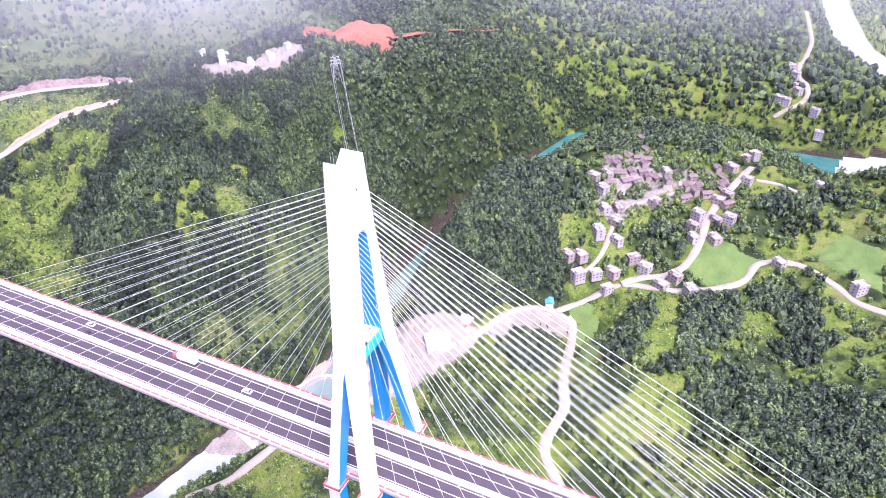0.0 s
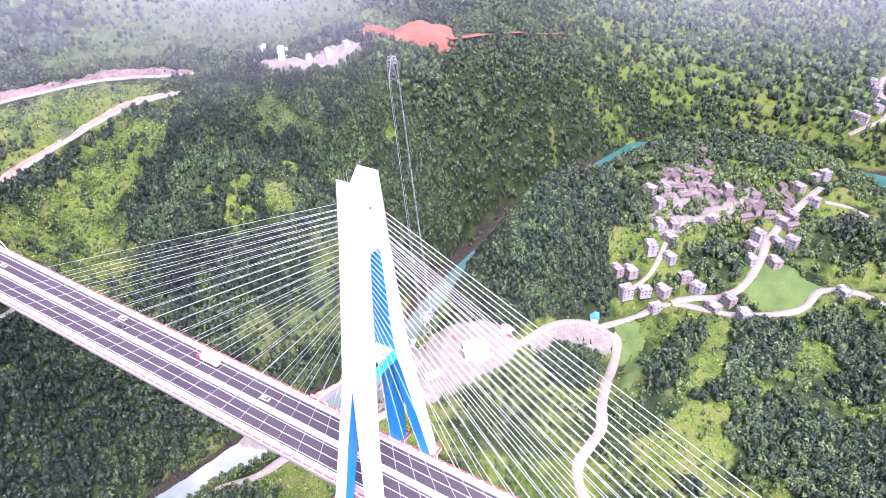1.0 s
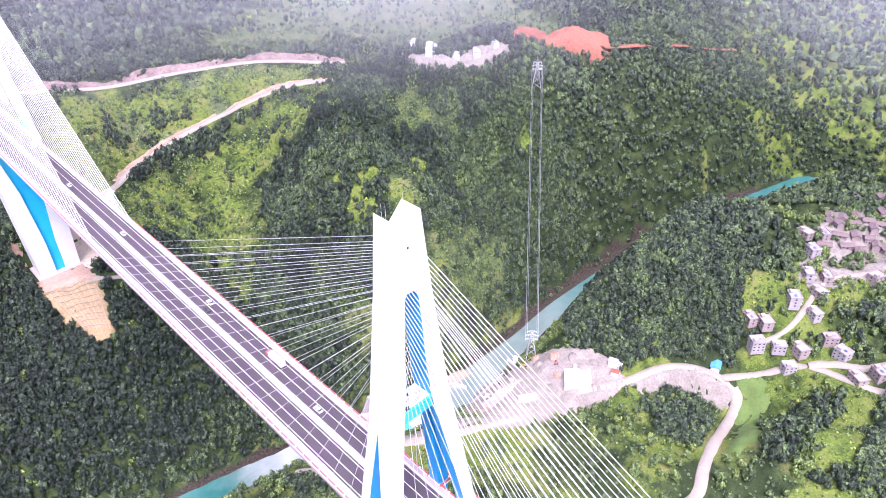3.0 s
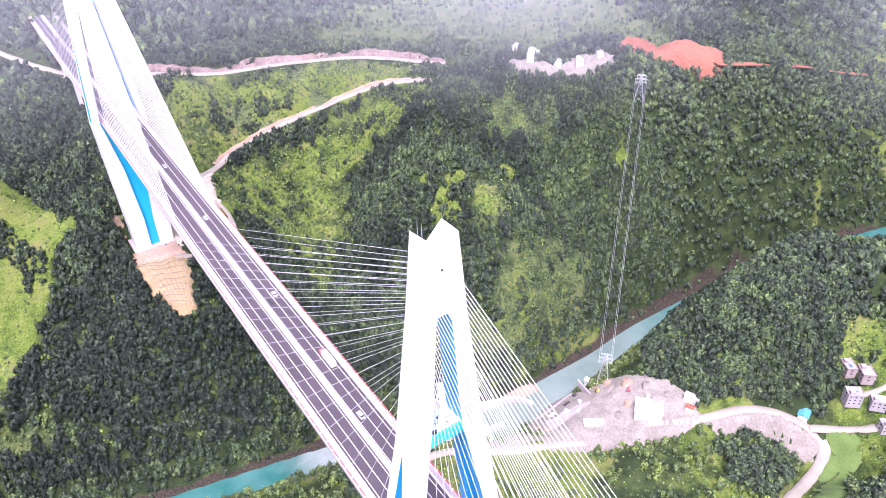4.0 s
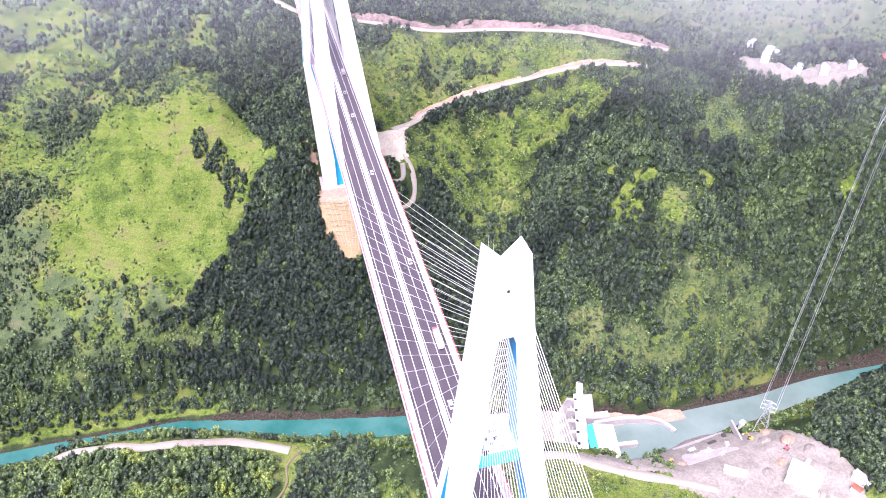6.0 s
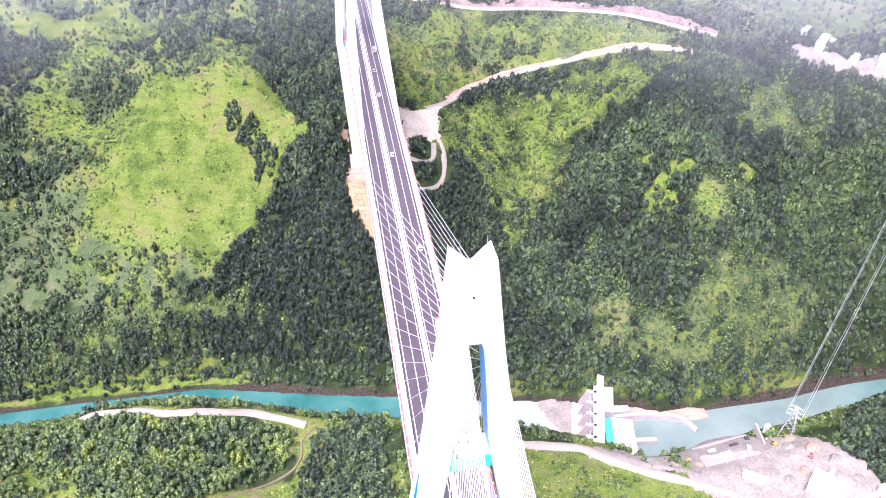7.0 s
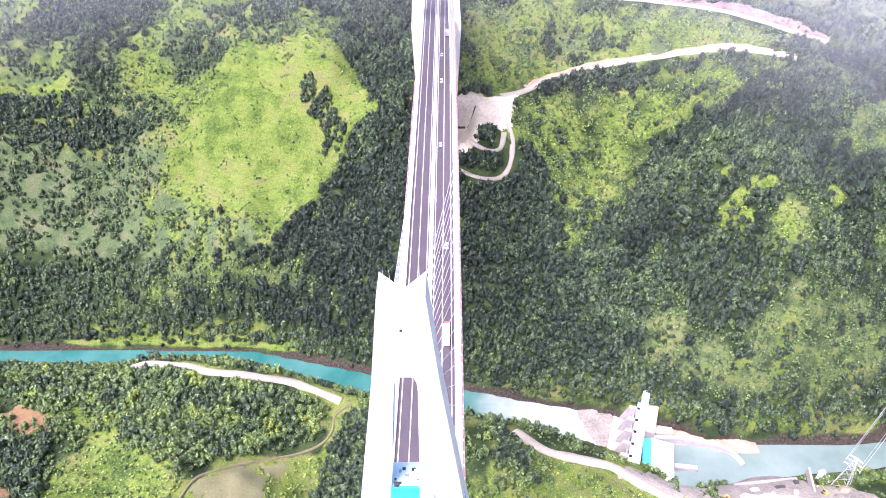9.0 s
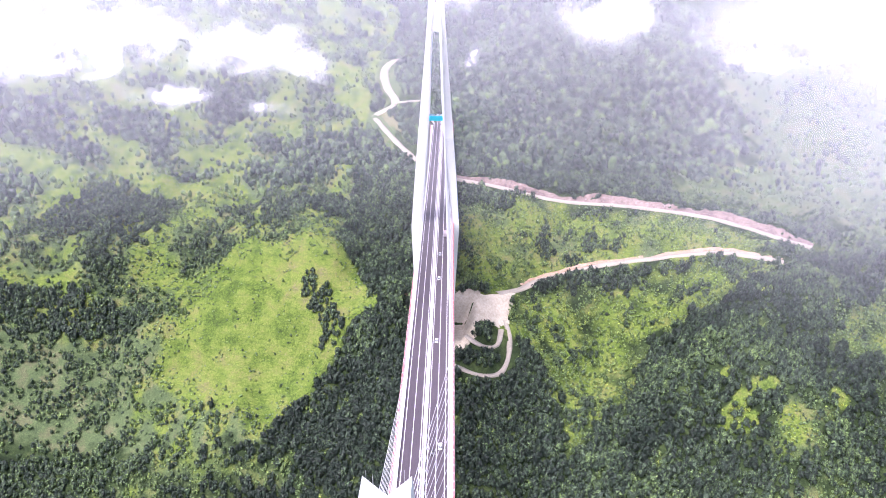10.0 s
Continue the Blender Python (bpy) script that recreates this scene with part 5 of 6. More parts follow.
FLATSHEET = worn("grey_sheet_roof", (0.25, 0.26, 0.28), (0.38, 0.39, 0.41), 0.3, 3.0, 0.6, 0.02)
BLUEROOF = worn("blue_sheet_roof", (0.05, 0.22, 0.62), (0.10, 0.32, 0.72), 0.3, 3.0, 0.5, 0.02)
shed(262, 112, 15, 20, 4.5, 40, WHITE, "white sheet-roofed site shed in the works yard")
shed(222, 130, 5, 14, 3.0, 55, WHITE, "low white site cabin in the works yard")
shed(291, 96, 5, 11, 5.0, 20, PINKISH, "pale concrete mixer house at the yard's end")
shed(285, 92, 4, 6, 4.0, 20, REDSOIL, "small rusty red store at the yard's end")
shed(266, 176, 4, 9, 2.8, 20, WHITE, "white site cabin near the pylon")
for x, y, w, d, t in ((402, 425, 10, 34, -45), (412, 428, 8, 30, -45), (425, 408, 10, 30, -45), (398, 446, 8, 20, -45), (440, 392, 10, 26, -42), (455, 380, 8, 18, -30)):
    shed(x, y, w * 0.7, d * 0.75, 2.8, t, FLATSHEET, "long white workers' hut on the ridge")


# ---- power line ----
def lattice_pylon(x, y, height, turn, label):
    z = float(ground(np.array([x]), np.array([y]))[0])
    ob = thing("lattice_pylon", label, "pylon", "power line pylons", at=pose(x, y, z, 0, 0, turn))
    wid = lambda t: 3.6 * (1 - t) ** 1.3 + 0.9
    levels = [0, 0.22, 0.42, 0.6, 0.75, 0.88, 1.0]
    for sx in (-1, 1):
        for sy in (-1, 1):
            bm = bmesh.new()
            for a, b in zip(levels[:-1], levels[1:]):
                rod(bm, (sx * wid(a), sy * wid(a), a * height - (2 if a == 0 else 0)), (sx * wid(b), sy * wid(b), b * height), 0.22, 0.2, 4)
            part("leg", bm, STEEL, ob)
    for i, (a, b) in enumerate(zip(levels[:-1], levels[1:])):
        bm = bmesh.new()
        for c, d in (((-1, -1), (1, -1)), ((1, -1), (1, 1)), ((1, 1), (-1, 1)), ((-1, 1), (-1, -1))):
            for p, q in ((c, d), (d, c)):
                rod(bm, (p[0] * wid(a), p[1] * wid(a), a * height), (q[0] * wid(b), q[1] * wid(b), b * height), 0.12, 0.12, 4)
        part("bracing", bm, STEEL, ob)
    for t in (0.72, 0.86, 1.0):
        bm = bmesh.new()
        r = 5.2 if t < 0.99 else 4.0
        for s in (-1, 1):
            for e in (-1, 1):
                rod(bm, (0, e * wid(t), t * height), (s * r, 0, t * height + 0.4), 0.14, 0.12, 4)
            rod(bm, (s * r, 0, t * height + 0.4), (0, 0, t * height + 1.6), 0.12, 0.12, 4)
        part("cross_arm", bm, STEEL, ob)
        for s in (-1, 1):
            bm = bmesh.new()
            rod(bm, (s * r, 0, t * height + 0.3), (s * r, 0, t * height - 1.2), 0.16, 0.16, 6)
            part("insulator", bm, WHITE, ob)
    return z


PY1, PY2 = (270, 166), (441, 310)
pturn = math.degrees(math.atan2(PY2[1] - PY1[1], PY2[0] - PY1[0])) - 90
z1 = lattice_pylon(*PY1, 30, pturn, "steel lattice pylon beside the river works")
z2 = lattice_pylon(*PY2, 25, pturn, "steel lattice pylon on the wooded ridge")
for s in (-1, 1):
    for t in (0.72, 0.86, 1.0):
        r = 5.2 if t < 0.99 else 4.0
        ox, oy = math.cos(radians(pturn)) * s * r, math.sin(radians(pturn)) * s * r
        bm = bmesh.new()
        a, b = Vector((PY1[0] + ox, PY1[1] + oy, z1 + t * 30 - 1.0)), Vector((PY2[0] + ox, PY2[1] + oy, z2 + t * 25 - 1.0))
        prev = a
        for k in range(1, 15):
            u = k / 14
            p = a.lerp(b, u) - Vector((0, 0, 9 * 4 * u * (1 - u)))
            rod(bm, prev, p, 0.09, 0.09, 4)
            prev = p
        tagged(mesh_part("power_cable", bm, STEEL), "thin sagging overhead power cable across the river", "cable", "power cables")


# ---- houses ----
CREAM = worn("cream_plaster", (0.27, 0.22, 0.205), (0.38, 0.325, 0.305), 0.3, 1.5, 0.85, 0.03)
PINK = worn("pinkish_brick_plaster", (0.25, 0.20, 0.185), (0.37, 0.31, 0.29), 0.3, 1.5, 0.85, 0.03)
PALE = worn("whitewashed_plaster", (0.32, 0.295, 0.29), (0.43, 0.405, 0.40), 0.3, 1.5, 0.85, 0.03)
TILE = worn("weathered_roof_tiles", (0.11, 0.085, 0.08), (0.20, 0.155, 0.145), 0.4, 1.8, 0.9, 0.15)
FLATROOF = worn("pale_roof_screed", (0.22, 0.19, 0.19), (0.36, 0.32, 0.32), 0.3, 1.5, 0.9, 0.05)
PANE = worn("dark_window_glass", (0.05, 0.06, 0.07), (0.09, 0.10, 0.12), 0.5, 2.0, 0.2, 0.0)


def flat_house(w, d, storeys, wall, label, group, tank=False):
    ob = thing("village_house", label, "house", group)
    h = storeys * 3.1
    part("wall", box((-w / 2, -d / 2, -3), (w / 2, d / 2, h), 0.05), wall, ob)
    bm = bmesh.new()
    add_box(bm, (-w / 2 - 0.3, -d / 2 - 0.3, h), (w / 2 + 0.3, d / 2 + 0.3, h + 0.25))
    part("roof", bm, FLATROOF, ob, "flat screeded roof")
    for lo, hi in (((-w / 2 - 0.3, -d / 2 - 0.3), (w / 2 + 0.3, -d / 2 - 0.05)), ((-w / 2 - 0.3, d / 2 + 0.05), (w / 2 + 0.3, d / 2 + 0.3)),
                   ((-w / 2 - 0.3, -d / 2 - 0.05), (-w / 2 - 0.05, d / 2 + 0.05)), ((w / 2 + 0.05, -d / 2 - 0.05), (w / 2 + 0.3, d / 2 + 0.05))):
        part("parapet", box((*lo, h + 0.25), (*hi, h + 1.1)), wall, ob)
    part("stair_head", box((w * 0.1, d * 0.05, h + 0.25), (w * 0.4, d * 0.4, h + 2.7), 0.05), wall, ob)
    if tank:
        part("solar_heater", loft([[(-w * 0.3, -1.2, h + 0.5), (-w * 0.05, -1.2, h + 0.5), (-w * 0.05, -1.0, h + 0.5), (-w * 0.3, -1.0, h + 0.5)],
                                   [(-w * 0.3, 0.8, h + 1.8), (-w * 0.05, 0.8, h + 1.8), (-w * 0.05, 1.0, h + 1.8), (-w * 0.3, 1.0, h + 1.8)]]), BLUEROOF, ob)
    for f in range(storeys):
        n = max(2, int(w / 3.4))
        for k in range(n):
            x = -w / 2 + (k + 0.5) * w / n
            for s in (-1, 1):
                y = s * d / 2
                if f == 0 and k == 0 and s < 0:
                    part("door", box((x - 0.7, y - 0.1, 0), (x + 0.7, y + 0.06, 2.3)), DARK, ob)
                else:
                    win = part("window", box((x - 0.85, y - 0.1, f * 3.1 + 0.95), (x + 0.85, y + 0.1, f * 3.1 + 2.35)), wall, ob)
                    part("pane", box((x - 0.72, y - 0.13, f * 3.1 + 1.05), (x + 0.72, y + 0.13, f * 3.1 + 2.25)), PANE, win)
        for s in (-1, 1):
            part("window", box((s * w / 2 - 0.12, -0.7, f * 3.1 + 0.95), (s * w / 2 + 0.12, 0.7, f * 3.1 + 2.3)), PANE, ob)
        if f:
            part("balcony", box((-w / 2, -d / 2 - 1.2, f * 3.1 - 0.2), (w / 2, -d / 2 - 0.02, f * 3.1), 0.03), wall, ob)
    return ob


def tiled_house(w, d, storeys, wall, label, group):
    ob = thing("village_house", label, "house", group)
    h, r = storeys * 2.8, d * 0.26
    part("wall", loft([[(x, -d / 2, -3), (x, d / 2, -3), (x, d / 2, h), (x, 0, h + r), (x, -d / 2, h)] for x in (-w / 2, w / 2)]), wall, ob)
    for s in (-1, 1):
        e = d / 2 + 0.8
        zlow = h - 0.8 * r / (d / 2)
        part("roof", loft([[(x, s * e, zlow), (x, 0, h + r), (x, 0, h + r + 0.3), (x, s * e, zlow + 0.3)] for x in (-w / 2 - 0.6, w / 2 + 0.6)]), TILE, ob, "weathered grey-brown tiled slope")
        for k in range(3):
            x = -w / 2 + (k + 0.5) * w / 3
            if k == 1:
                part("door", box((x - 0.8, s * d / 2 - 0.08, 0), (x + 0.8, s * d / 2 + 0.08, 2.2)), DARK, ob)
            else:
                part("window", box((x - 0.6, s * d / 2 - 0.08, 1.0), (x + 0.6, s * d / 2 + 0.08, 2.0)), PANE, ob)
    part("ridge", box((-w / 2 - 0.6, -0.25, h + r + 0.1), (w / 2 + 0.6, 0.25, h + r + 0.5), 0.05), TILE, ob)
    return ob


OLD = [tiled_house(10, 7, 1, PINK, "old village house with a weathered grey-brown tiled roof", "old village houses"),
       tiled_house(8.5, 6.2, 2, PINK, "tall old house with a weathered tiled roof", "old village houses"),
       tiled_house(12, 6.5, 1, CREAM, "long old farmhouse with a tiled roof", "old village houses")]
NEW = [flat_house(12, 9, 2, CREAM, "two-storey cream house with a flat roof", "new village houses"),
       flat_house(11.5, 7.5, 2, PINK, "two-storey pinkish house with a flat roof", "new village houses", True),
       flat_house(11, 9, 3, PALE, "pale three-storey house with a flat roof", "new village houses", True),
       flat_house(10.5, 7.5, 2, PALE, "pale two-storey house with a flat roof", "new village houses")]
rng = random.Random(5)


def settle(models, spots, turn0, spread):
    left = list(models)
    for k, (x, y) in enumerate(spots):
        z = float(ground(np.array([x]), np.array([y]))[0])
        m = pose(x, y, z + 0.3, 0, 0, turn0 + rng.uniform(-spread, spread) + (90 if rng.random() < 0.3 else 0))
        i = k % len(models)
        if left[i] is not None:
            left[i].matrix_world = m
            left[i] = None
        else:
            copy_thing(models[i], m)


settle(OLD, HOUSES_OLD, 35, 14)
settle(NEW, HOUSES_NEW[:-1], 55, 18)
for x, y in HOUSES_FAR:
    copy_thing(NEW[rng.randrange(4)], pose(x, y, float(ground(np.array([x]), np.array([y]))[0]) + 0.3, 0, 0, rng.uniform(0, 90)))
z = float(ground(np.array([363.0]), np.array([44.0]))[0])
blue = thing("roadside_house", "small white roadside house with a bright blue roof", "house", at=pose(363, 44, z, 0, 0, 20))
part("wall", box((-5.5, -3.5, -2), (5.5, 3.5, 4.2), 0.05), WHITE, blue)
part("roof", loft([[(x, -4.2, 4.1), (x, 0, 5.6), (x, 4.2, 4.1), (x, 4.2, 4.4), (x, 0, 5.95), (x, -4.2, 4.4)] for x in (-6.2, 6.2)]), BLUEROOF, blue, "bright blue sheet roof")
for x in (-3.2, 0, 3.2):
    part("window", box((x - 0.7, -3.6, 1.2), (x + 0.7, -3.42, 2.6)), PANE, blue)


# ---- traffic ----
RUBBER = worn("tyre_rubber", (0.02, 0.02, 0.02), (0.035, 0.035, 0.035), 1.0, 8.0, 0.9, 0.0)
PAINT = {"white": WHITE, "silver": STEEL, "dark": DARK, "red": RED}


def wheel(parent, x, y, r):
    bm = bmesh.new()
    rod(bm, (x - 0.13, y, r), (x + 0.13, y, r), r, r, 12)
    w = part("wheel", bm, RUBBER, parent)
    bm = bmesh.new()
    rod(bm, (x - 0.15, y, r), (x + 0.15, y, r), r * 0.55, r * 0.55, 8)
    part("rim", bm, STEEL, w)


def motor_car(x, y, paint, label):
    ob = thing("car", label, "car", "cars on the bridge", at=pose(x, y, y * GRADE, radians(0), 0, 0))
    part("body", loft([[(s * 0.9, v, z) for s, z in ((-1, 0.3), (-1, t), (-0.93, t + 0.1), (0.93, t + 0.1), (1, t), (1, 0.3))] for v, t in ((-2.2, 0.72), (-1.9, 0.85), (1.0, 0.9), (2.15, 0.72), (2.3, 0.55))]), PAINT[paint], ob)
    part("cabin", loft([[(-0.78, -1.8, 0.95), (0.78, -1.8, 0.95), (0.82, 1.1, 0.95), (-0.82, 1.1, 0.95)], [(-0.65, -1.2, 1.48), (0.65, -1.2, 1.48), (0.65, 0.3, 1.48), (-0.65, 0.3, 1.48)]]), PANE, ob, "dark glass cabin")
    part("roof", box((-0.66, -1.2, 1.482), (0.66, 0.3, 1.53), 0.02), PAINT[paint], ob)
    for s in (-0.82, 0.82):
        for v in (-1.4, 1.4):
            wheel(ob, s, v, 0.32)


def lorry(x, y, label, cargo, length=10.5):
    ob = thing("lorry", label, "lorry", "lorries on the bridge", at=pose(x, y, y * GRADE))
    part("cargo_box", box((-1.25, -length / 2, 1.0), (1.25, length / 2 - 2.6, 3.7), 0.06), cargo, ob)
    part("cab", loft([[(-1.15, length / 2 - 2.3, z), (1.15, length / 2 - 2.3, z), (1.15, f, z), (-1.15, f, z)] for z, f in ((0.5, length / 2), (1.7, length / 2), (2.9, length / 2 - 0.5))]), RED, ob)
    part("windscreen", loft([[(-1.0, f, z), (1.0, f, z), (1.0, f + 0.06, z), (-1.0, f + 0.06, z)] for z, f in ((1.75, length / 2 - 0.02), (2.75, length / 2 - 0.44))]), PANE, ob)
    part("chassis", box((-0.5, -length / 2 + 0.2, 0.5), (0.5, length / 2 - 0.5, 0.98)), DARK, ob)
    for v in (-length / 2 + 1.2, -length / 2 + 2.5, length / 2 - 1.4):
        for s in (-1.05, 1.05):
            wheel(ob, s, v, 0.5)


lorry(7.4, 100, "red-cabbed lorry with a long white cargo box", WHITE, 12.5)
lorry(7.4, 400, "red-cabbed lorry with a pale box", PINKISH, 9)
for x, y, p in ((3.7, 153, "dark"), (7.3, 157, "white"), (3.7, 64, "white"), (3.7, 326, "white"), (3.7, 365, "silver"), (3.7, 247, "white")):
    motor_car(x, y, p, "%s saloon car on the asphalt" % {"dark": "dark grey", "white": "white", "silver": "silver"}[p])


# ---- clutter of the works yard ----
def heap(x, y, r, h, material, label, seed):
    """A tipped heap of earth or gravel."""
    rng2 = np.random.RandomState(seed)
    z = float(ground(np.array([x]), np.array([y]))[0])
    rings = []
    for k, (q, u) in enumerate(((1.25, -0.8), (1.0, 0.0), (0.72, 0.45), (0.4, 0.8), (0.12, 1.0))):
        rings.append([(math.cos(a) * r * q * rng2.uniform(0.85, 1.15), math.sin(a) * r * q * rng2.uniform(0.7, 1.0), u * h) for a in np.linspace(0, 6.283, 10, endpoint=False)])
    ob = tagged(mesh_part("spoil_heap", loft(rings), material), label, "heap", "works heaps")
    ob.matrix_world = pose(x, y, z + 0.8, 0, 0, rng2.uniform(0, 180))


def digger(x, y, turn, paint, label):
    z = float(ground(np.array([x]), np.array([y]))[0]) + 0.8
    ob = thing("excavator", label, "excavator", "yard machines", at=pose(x, y, z, 0, 0, turn))
    for s in (-1, 1):
        part("crawler", loft([[(s * 1.2 - 0.35, y2, z2), (s * 1.2 + 0.35, y2, z2), (s * 1.2 + 0.35, y3, z3), (s * 1.2 - 0.35, y3, z3)] for y2, z2, y3, z3 in ((-1.9, 0.4, -1.9, 0.6), (-1.5, 0.0, -1.5, 0.95), (1.5, 0.0, 1.5, 0.95), (1.9, 0.4, 1.9, 0.6))]), RUBBER, ob)
    part("body", box((-1.3, -1.9, 1.0), (1.3, 0.9, 2.2), 0.15), paint, ob)
    part("cab", box((-1.25, -0.2, 2.2), (-0.1, 1.1, 3.3), 0.12), PANE, ob)
    bm = bmesh.new()
    rod(bm, (0.3, 0.6, 2.0), (0.3, 3.4, 4.6), 0.3, 0.22, 6)
    part("boom", bm, paint, ob)
    bm = bmesh.new()
    rod(bm, (0.3, 3.4, 4.6), (0.3, 5.4, 1.8), 0.22, 0.16, 6)
    part("arm", bm, paint, ob)
    part("bucket", box((-0.3, 5.0, 0.6), (0.9, 6.0, 1.8), 0.15), STEEL, ob)


def stack(x, y, turn, w, d, h, material, label):
    z = float(ground(np.array([x]), np.array([y]))[0]) + 1.4
    ob = thing("material_stack", label, "stack", "stacks in the works yard", at=pose(x, y, z, 0, 0, turn))
    n = 4
    for k in range(n):
        part("bundle", box((-w / 2 + k * w / n + 0.08, -d / 2, -1.2), (-w / 2 + (k + 1) * w / n - 0.08, d / 2, h * (0.7 + 0.3 * ((k * 7) % 3) / 2)), 0.06), material, ob)


YELLOW = worn("yellow_machine_paint", (0.45, 0.27, 0.03), (0.55, 0.34, 0.05), 0.4, 3.0, 0.6, 0.02)
for k, (x, y, r, h) in enumerate(((262, 150, 5, 2.6), (272, 142, 6, 3.2), (278, 128, 5, 2.4), (258, 128, 4, 2.0), (246, 124, 5, 2.2), (268, 158, 4, 2.0), (284, 112, 5, 2.5), (196, 150, 4, 1.8), (176, 152, 3.5, 1.6))):
    heap(x, y, r, h, (YARD, EARTH)[k % 2], ("pale gravel heap in the works yard", "reddish earth heap in the works yard")[k % 2], 200 + k)
for x, y, t, p, l in ((255, 158, 40, YELLOW, "yellow excavator in the works yard"), (266, 136, -60, RED, "red excavator in the works yard"), (190, 156, 120, YELLOW, "yellow excavator beside the hall forecourt")):
    digger(x, y, t, p, l)
for k, (x, y, t, w, d, h) in enumerate(((214, 166, 10, 6, 3, 1.0), (222, 158, 30, 5, 4, 1.4), (232, 168, 5, 7, 2.4, 0.9), (238, 160, 70, 5, 3, 1.2), (210, 156, 50, 4, 3, 1.1), (228, 151, 12, 6, 2.5, 0.8), (245, 172, 80, 5, 3, 1.0), (270, 120, 35, 6, 3, 1.3))):
    stack(x, y, t, w, d, h, (STEEL, WHITE, DARK, CONCRETE)[k % 4], ("bundles of steel bars", "stacked white panels", "dark stacked formwork", "stacked concrete blocks")[k % 4] + " on the works pad")


# ---- mist and low cloud ----
def mist_material(name, density, scale, lo, hi, tone=(0.86, 0.86, 0.90, 1)):
    m, nt, p = nodes_of(name)
    nt.nodes.remove(p)
    out = nt.nodes["Material Output"]
    n = noise_node(nt, scale, 7, 0.6)
    mr = nt.nodes.new("ShaderNodeMapRange")
    mr.interpolation_type = 'SMOOTHSTEP'
    mr.inputs[1].default_value, mr.inputs[2].default_value, mr.inputs[4].default_value = lo, hi, density
    spread = math_node(nt, 'ADD', math_node(nt, 'MULTIPLY', math_node(nt, 'SUBTRACT', n, 0.5), 5.5), math_node(nt, 'MULTIPLY', attribute(nt, "fade"), 1.1))
    nt.links.new(spread, mr.inputs[0])
    f = math_node(nt, 'MULTIPLY', mr.outputs[0], attribute(nt, "fade"), True)
    clear, white = nt.nodes.new("ShaderNodeBsdfTransparent"), nt.nodes.new("ShaderNodeBsdfDiffuse")
    white.inputs[0].default_value = tone
    sh = nt.nodes.new("ShaderNodeMixShader")
    nt.links.new(f, sh.inputs[0])
    nt.links.new(clear.outputs[0], sh.inputs[1])
    nt.links.new(white.outputs[0], sh.inputs[2])
    nt.links.new(sh.outputs[0], out.inputs[0])
    return m


CLOUD = mist_material("low_cloud", 0.62, 0.02, 0.3, 1.35)
BANK = mist_material("cloud_bank", 0.85, 0.012, -0.2, 1.1)
# last one: pale tone of the sheet that stands in for distance haze
HAZE_SHEET = mist_material("haze_sheet", 0.6, 0.0012, -3.5, -2.5, (0.50, 0.515, 0.56, 1))


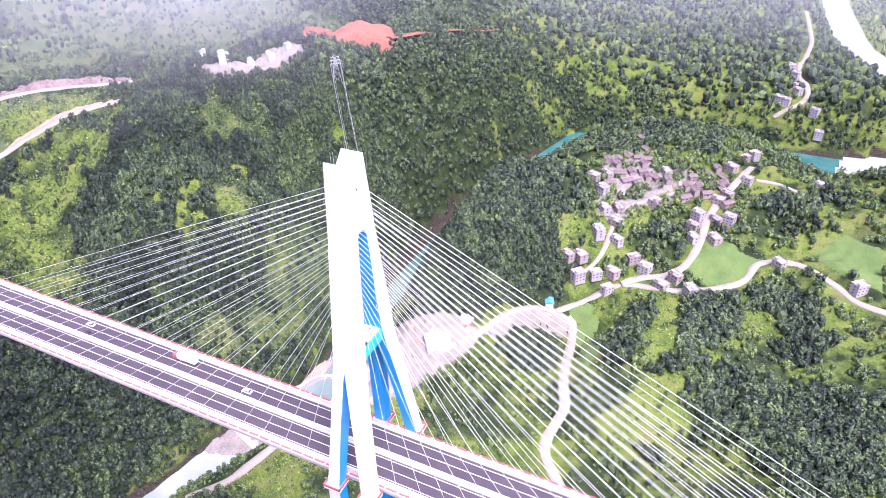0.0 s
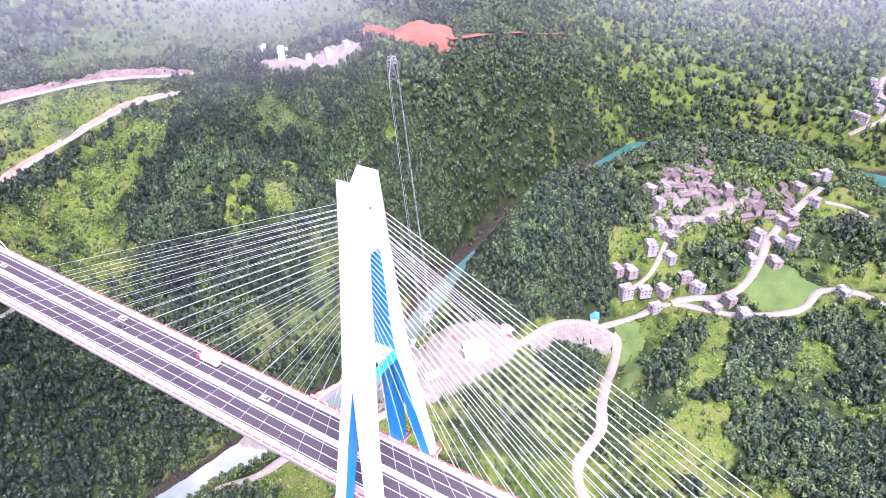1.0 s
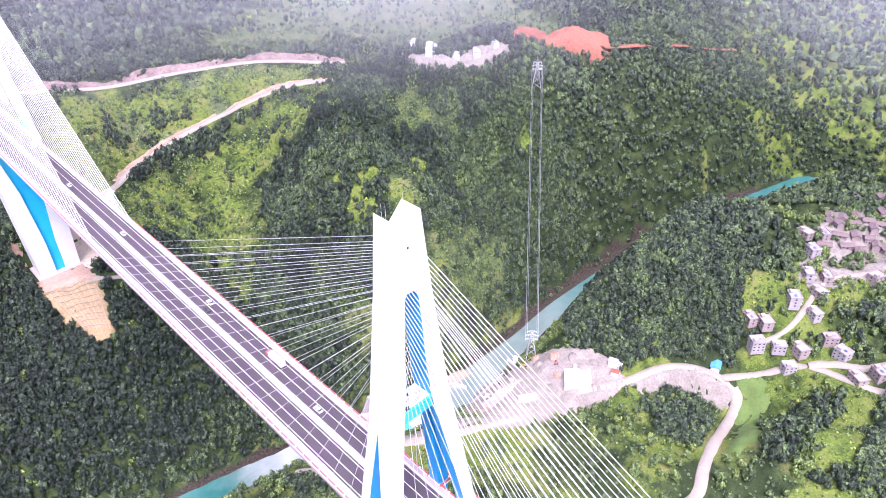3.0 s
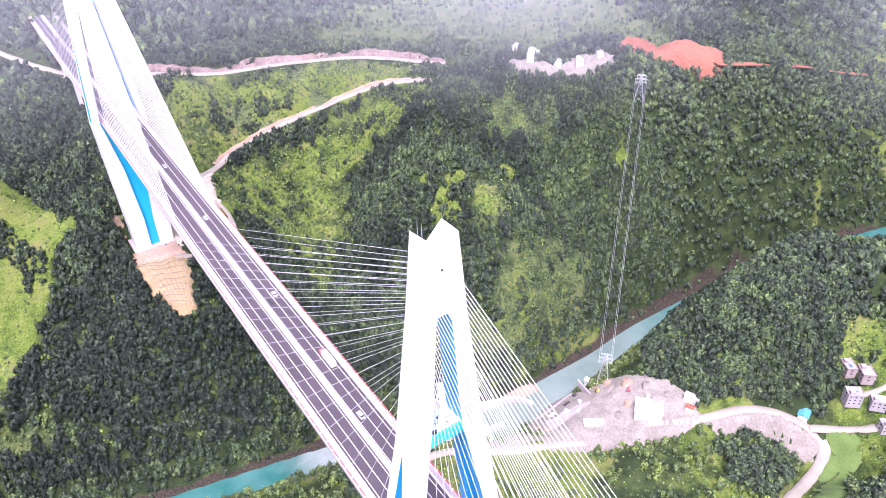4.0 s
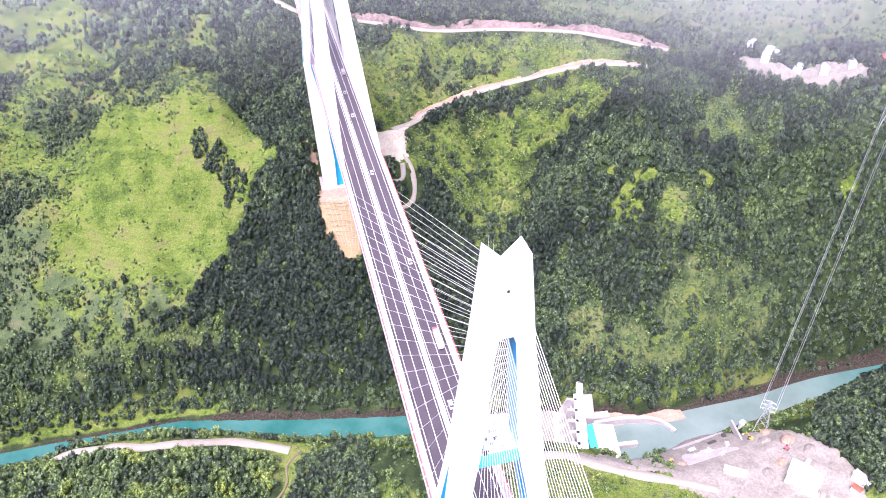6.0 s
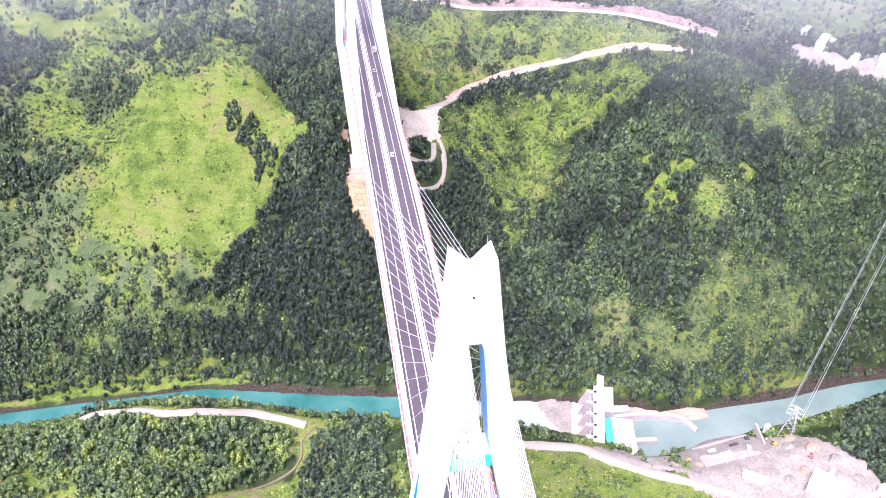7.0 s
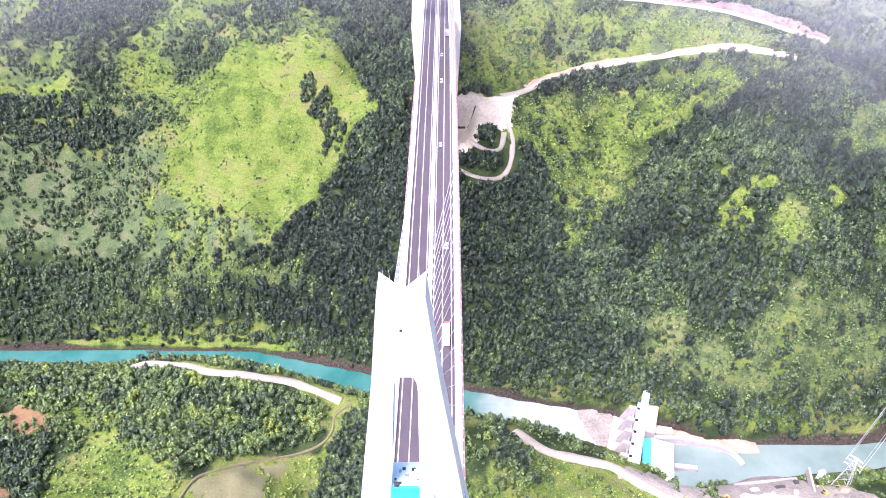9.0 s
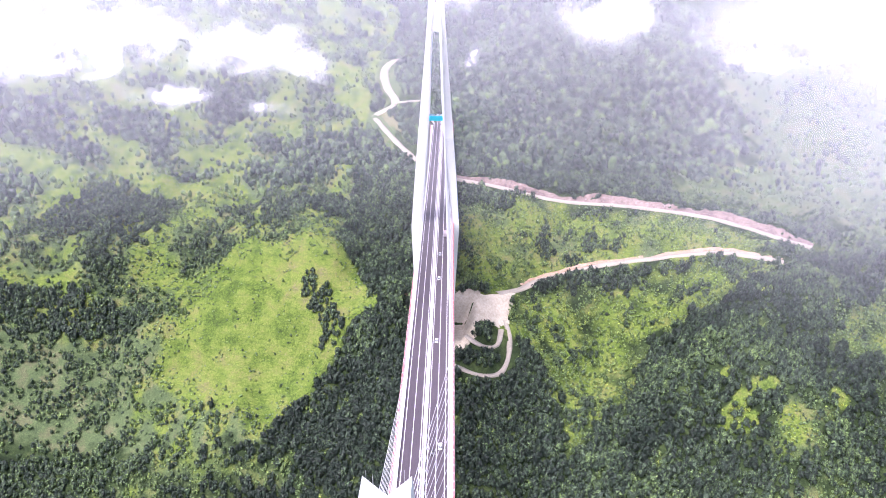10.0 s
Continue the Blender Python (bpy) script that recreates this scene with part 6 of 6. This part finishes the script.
def mist(name, x, y, z, rx, ry, layers, gap, material, label, seed, tilt=0.0):
    """Soft sheets one behind the other, lying flat or leaning back by tilt degrees."""
    n = 30
    a = np.linspace(-1, 1, n)
    U, W = np.meshgrid(a, a)
    u, w = U.ravel(), W.ravel()
    V, F, A = [], [], []
    q = (np.arange(n - 1)[:, None] * n + np.arange(n - 1)[None, :]).ravel()
    f = np.stack([q, q + 1, q + n + 1, q + n], 1)
    ct, st = math.cos(radians(tilt)), math.sin(radians(tilt))
    for k in range(layers):
        o = gap * (k - (layers - 1) / 2)
        vx = x + u * rx
        bulge = (0.12 * max(rx, ry) if tilt else 0.0) * waves(vx, w * ry, max(rx, ry) * 0.6, seed + k) + o
        V.append(np.stack([vx, y + w * ry * ct - bulge * st, z + w * ry * st + bulge * ct], 1))
        F.append(f + k * n * n)
        fade = np.clip((1 - np.hypot(u, w)) * 1.05, 0, 1)
        A.append(fade * fade * (3 - 2 * fade))
    ob = big_mesh(name, np.concatenate(V), np.concatenate(F), material, True, (("fade", np.concatenate(A)),))
    ob.visible_shadow = False
    return tagged(ob, label, "mist", kind="stuff")


for k, (x, y, z, rx, rz) in enumerate(((-460, 800, 112, 320, 105), (-240, 820, 92, 110, 52), (-165, 760, 78, 42, 38), (-205, 705, 36, 42, 18), (-330, 760, 40, 70, 26), (205, 800, 140, 95, 75),
                                       (510, 790, 136, 270, 92), (580, 770, 66, 110, 40), (390, 760, 84, 90, 26), (36, 900, 66, 26, 30), (20, 1280, 150, 110, 90), (-640, 700, 60, 150, 80))):
    mist("low_cloud", x, y, z, rx, rz, 1 if x > 400 else 2, 16, BANK if x > 400 else CLOUD, "white low cloud drifting against the wooded mountain", 90 + 5 * k, 62)
# haze imitated by a see-through sheet, its opacity set by distance and bearing
hx, hy = np.meshgrid(np.linspace(-2600, 3000, 90), np.linspace(-1500, 3400, 90))
hx, hy = hx.ravel(), hy.ravel()
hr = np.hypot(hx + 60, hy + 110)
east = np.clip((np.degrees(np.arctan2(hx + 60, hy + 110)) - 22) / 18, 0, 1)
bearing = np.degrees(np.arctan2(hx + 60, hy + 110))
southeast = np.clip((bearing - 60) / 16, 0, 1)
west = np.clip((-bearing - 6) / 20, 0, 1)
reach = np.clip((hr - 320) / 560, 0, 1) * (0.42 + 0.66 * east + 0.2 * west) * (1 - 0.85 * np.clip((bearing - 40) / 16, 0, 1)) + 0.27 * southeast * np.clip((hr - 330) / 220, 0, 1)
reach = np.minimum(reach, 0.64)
hq = (np.arange(89)[:, None] * 90 + np.arange(89)[None, :]).ravel()
haze = big_mesh("haze", np.stack([hx, hy, 70 + np.clip((hr - 520) * 0.22, 0, 500)], 1), np.stack([hq, hq + 1, hq + 91, hq + 90], 1), HAZE_SHEET, True, (("fade", reach),))
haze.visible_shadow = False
tagged(haze, "see-through grey sheet that imitates haze, denser with distance", "haze", kind="stuff")
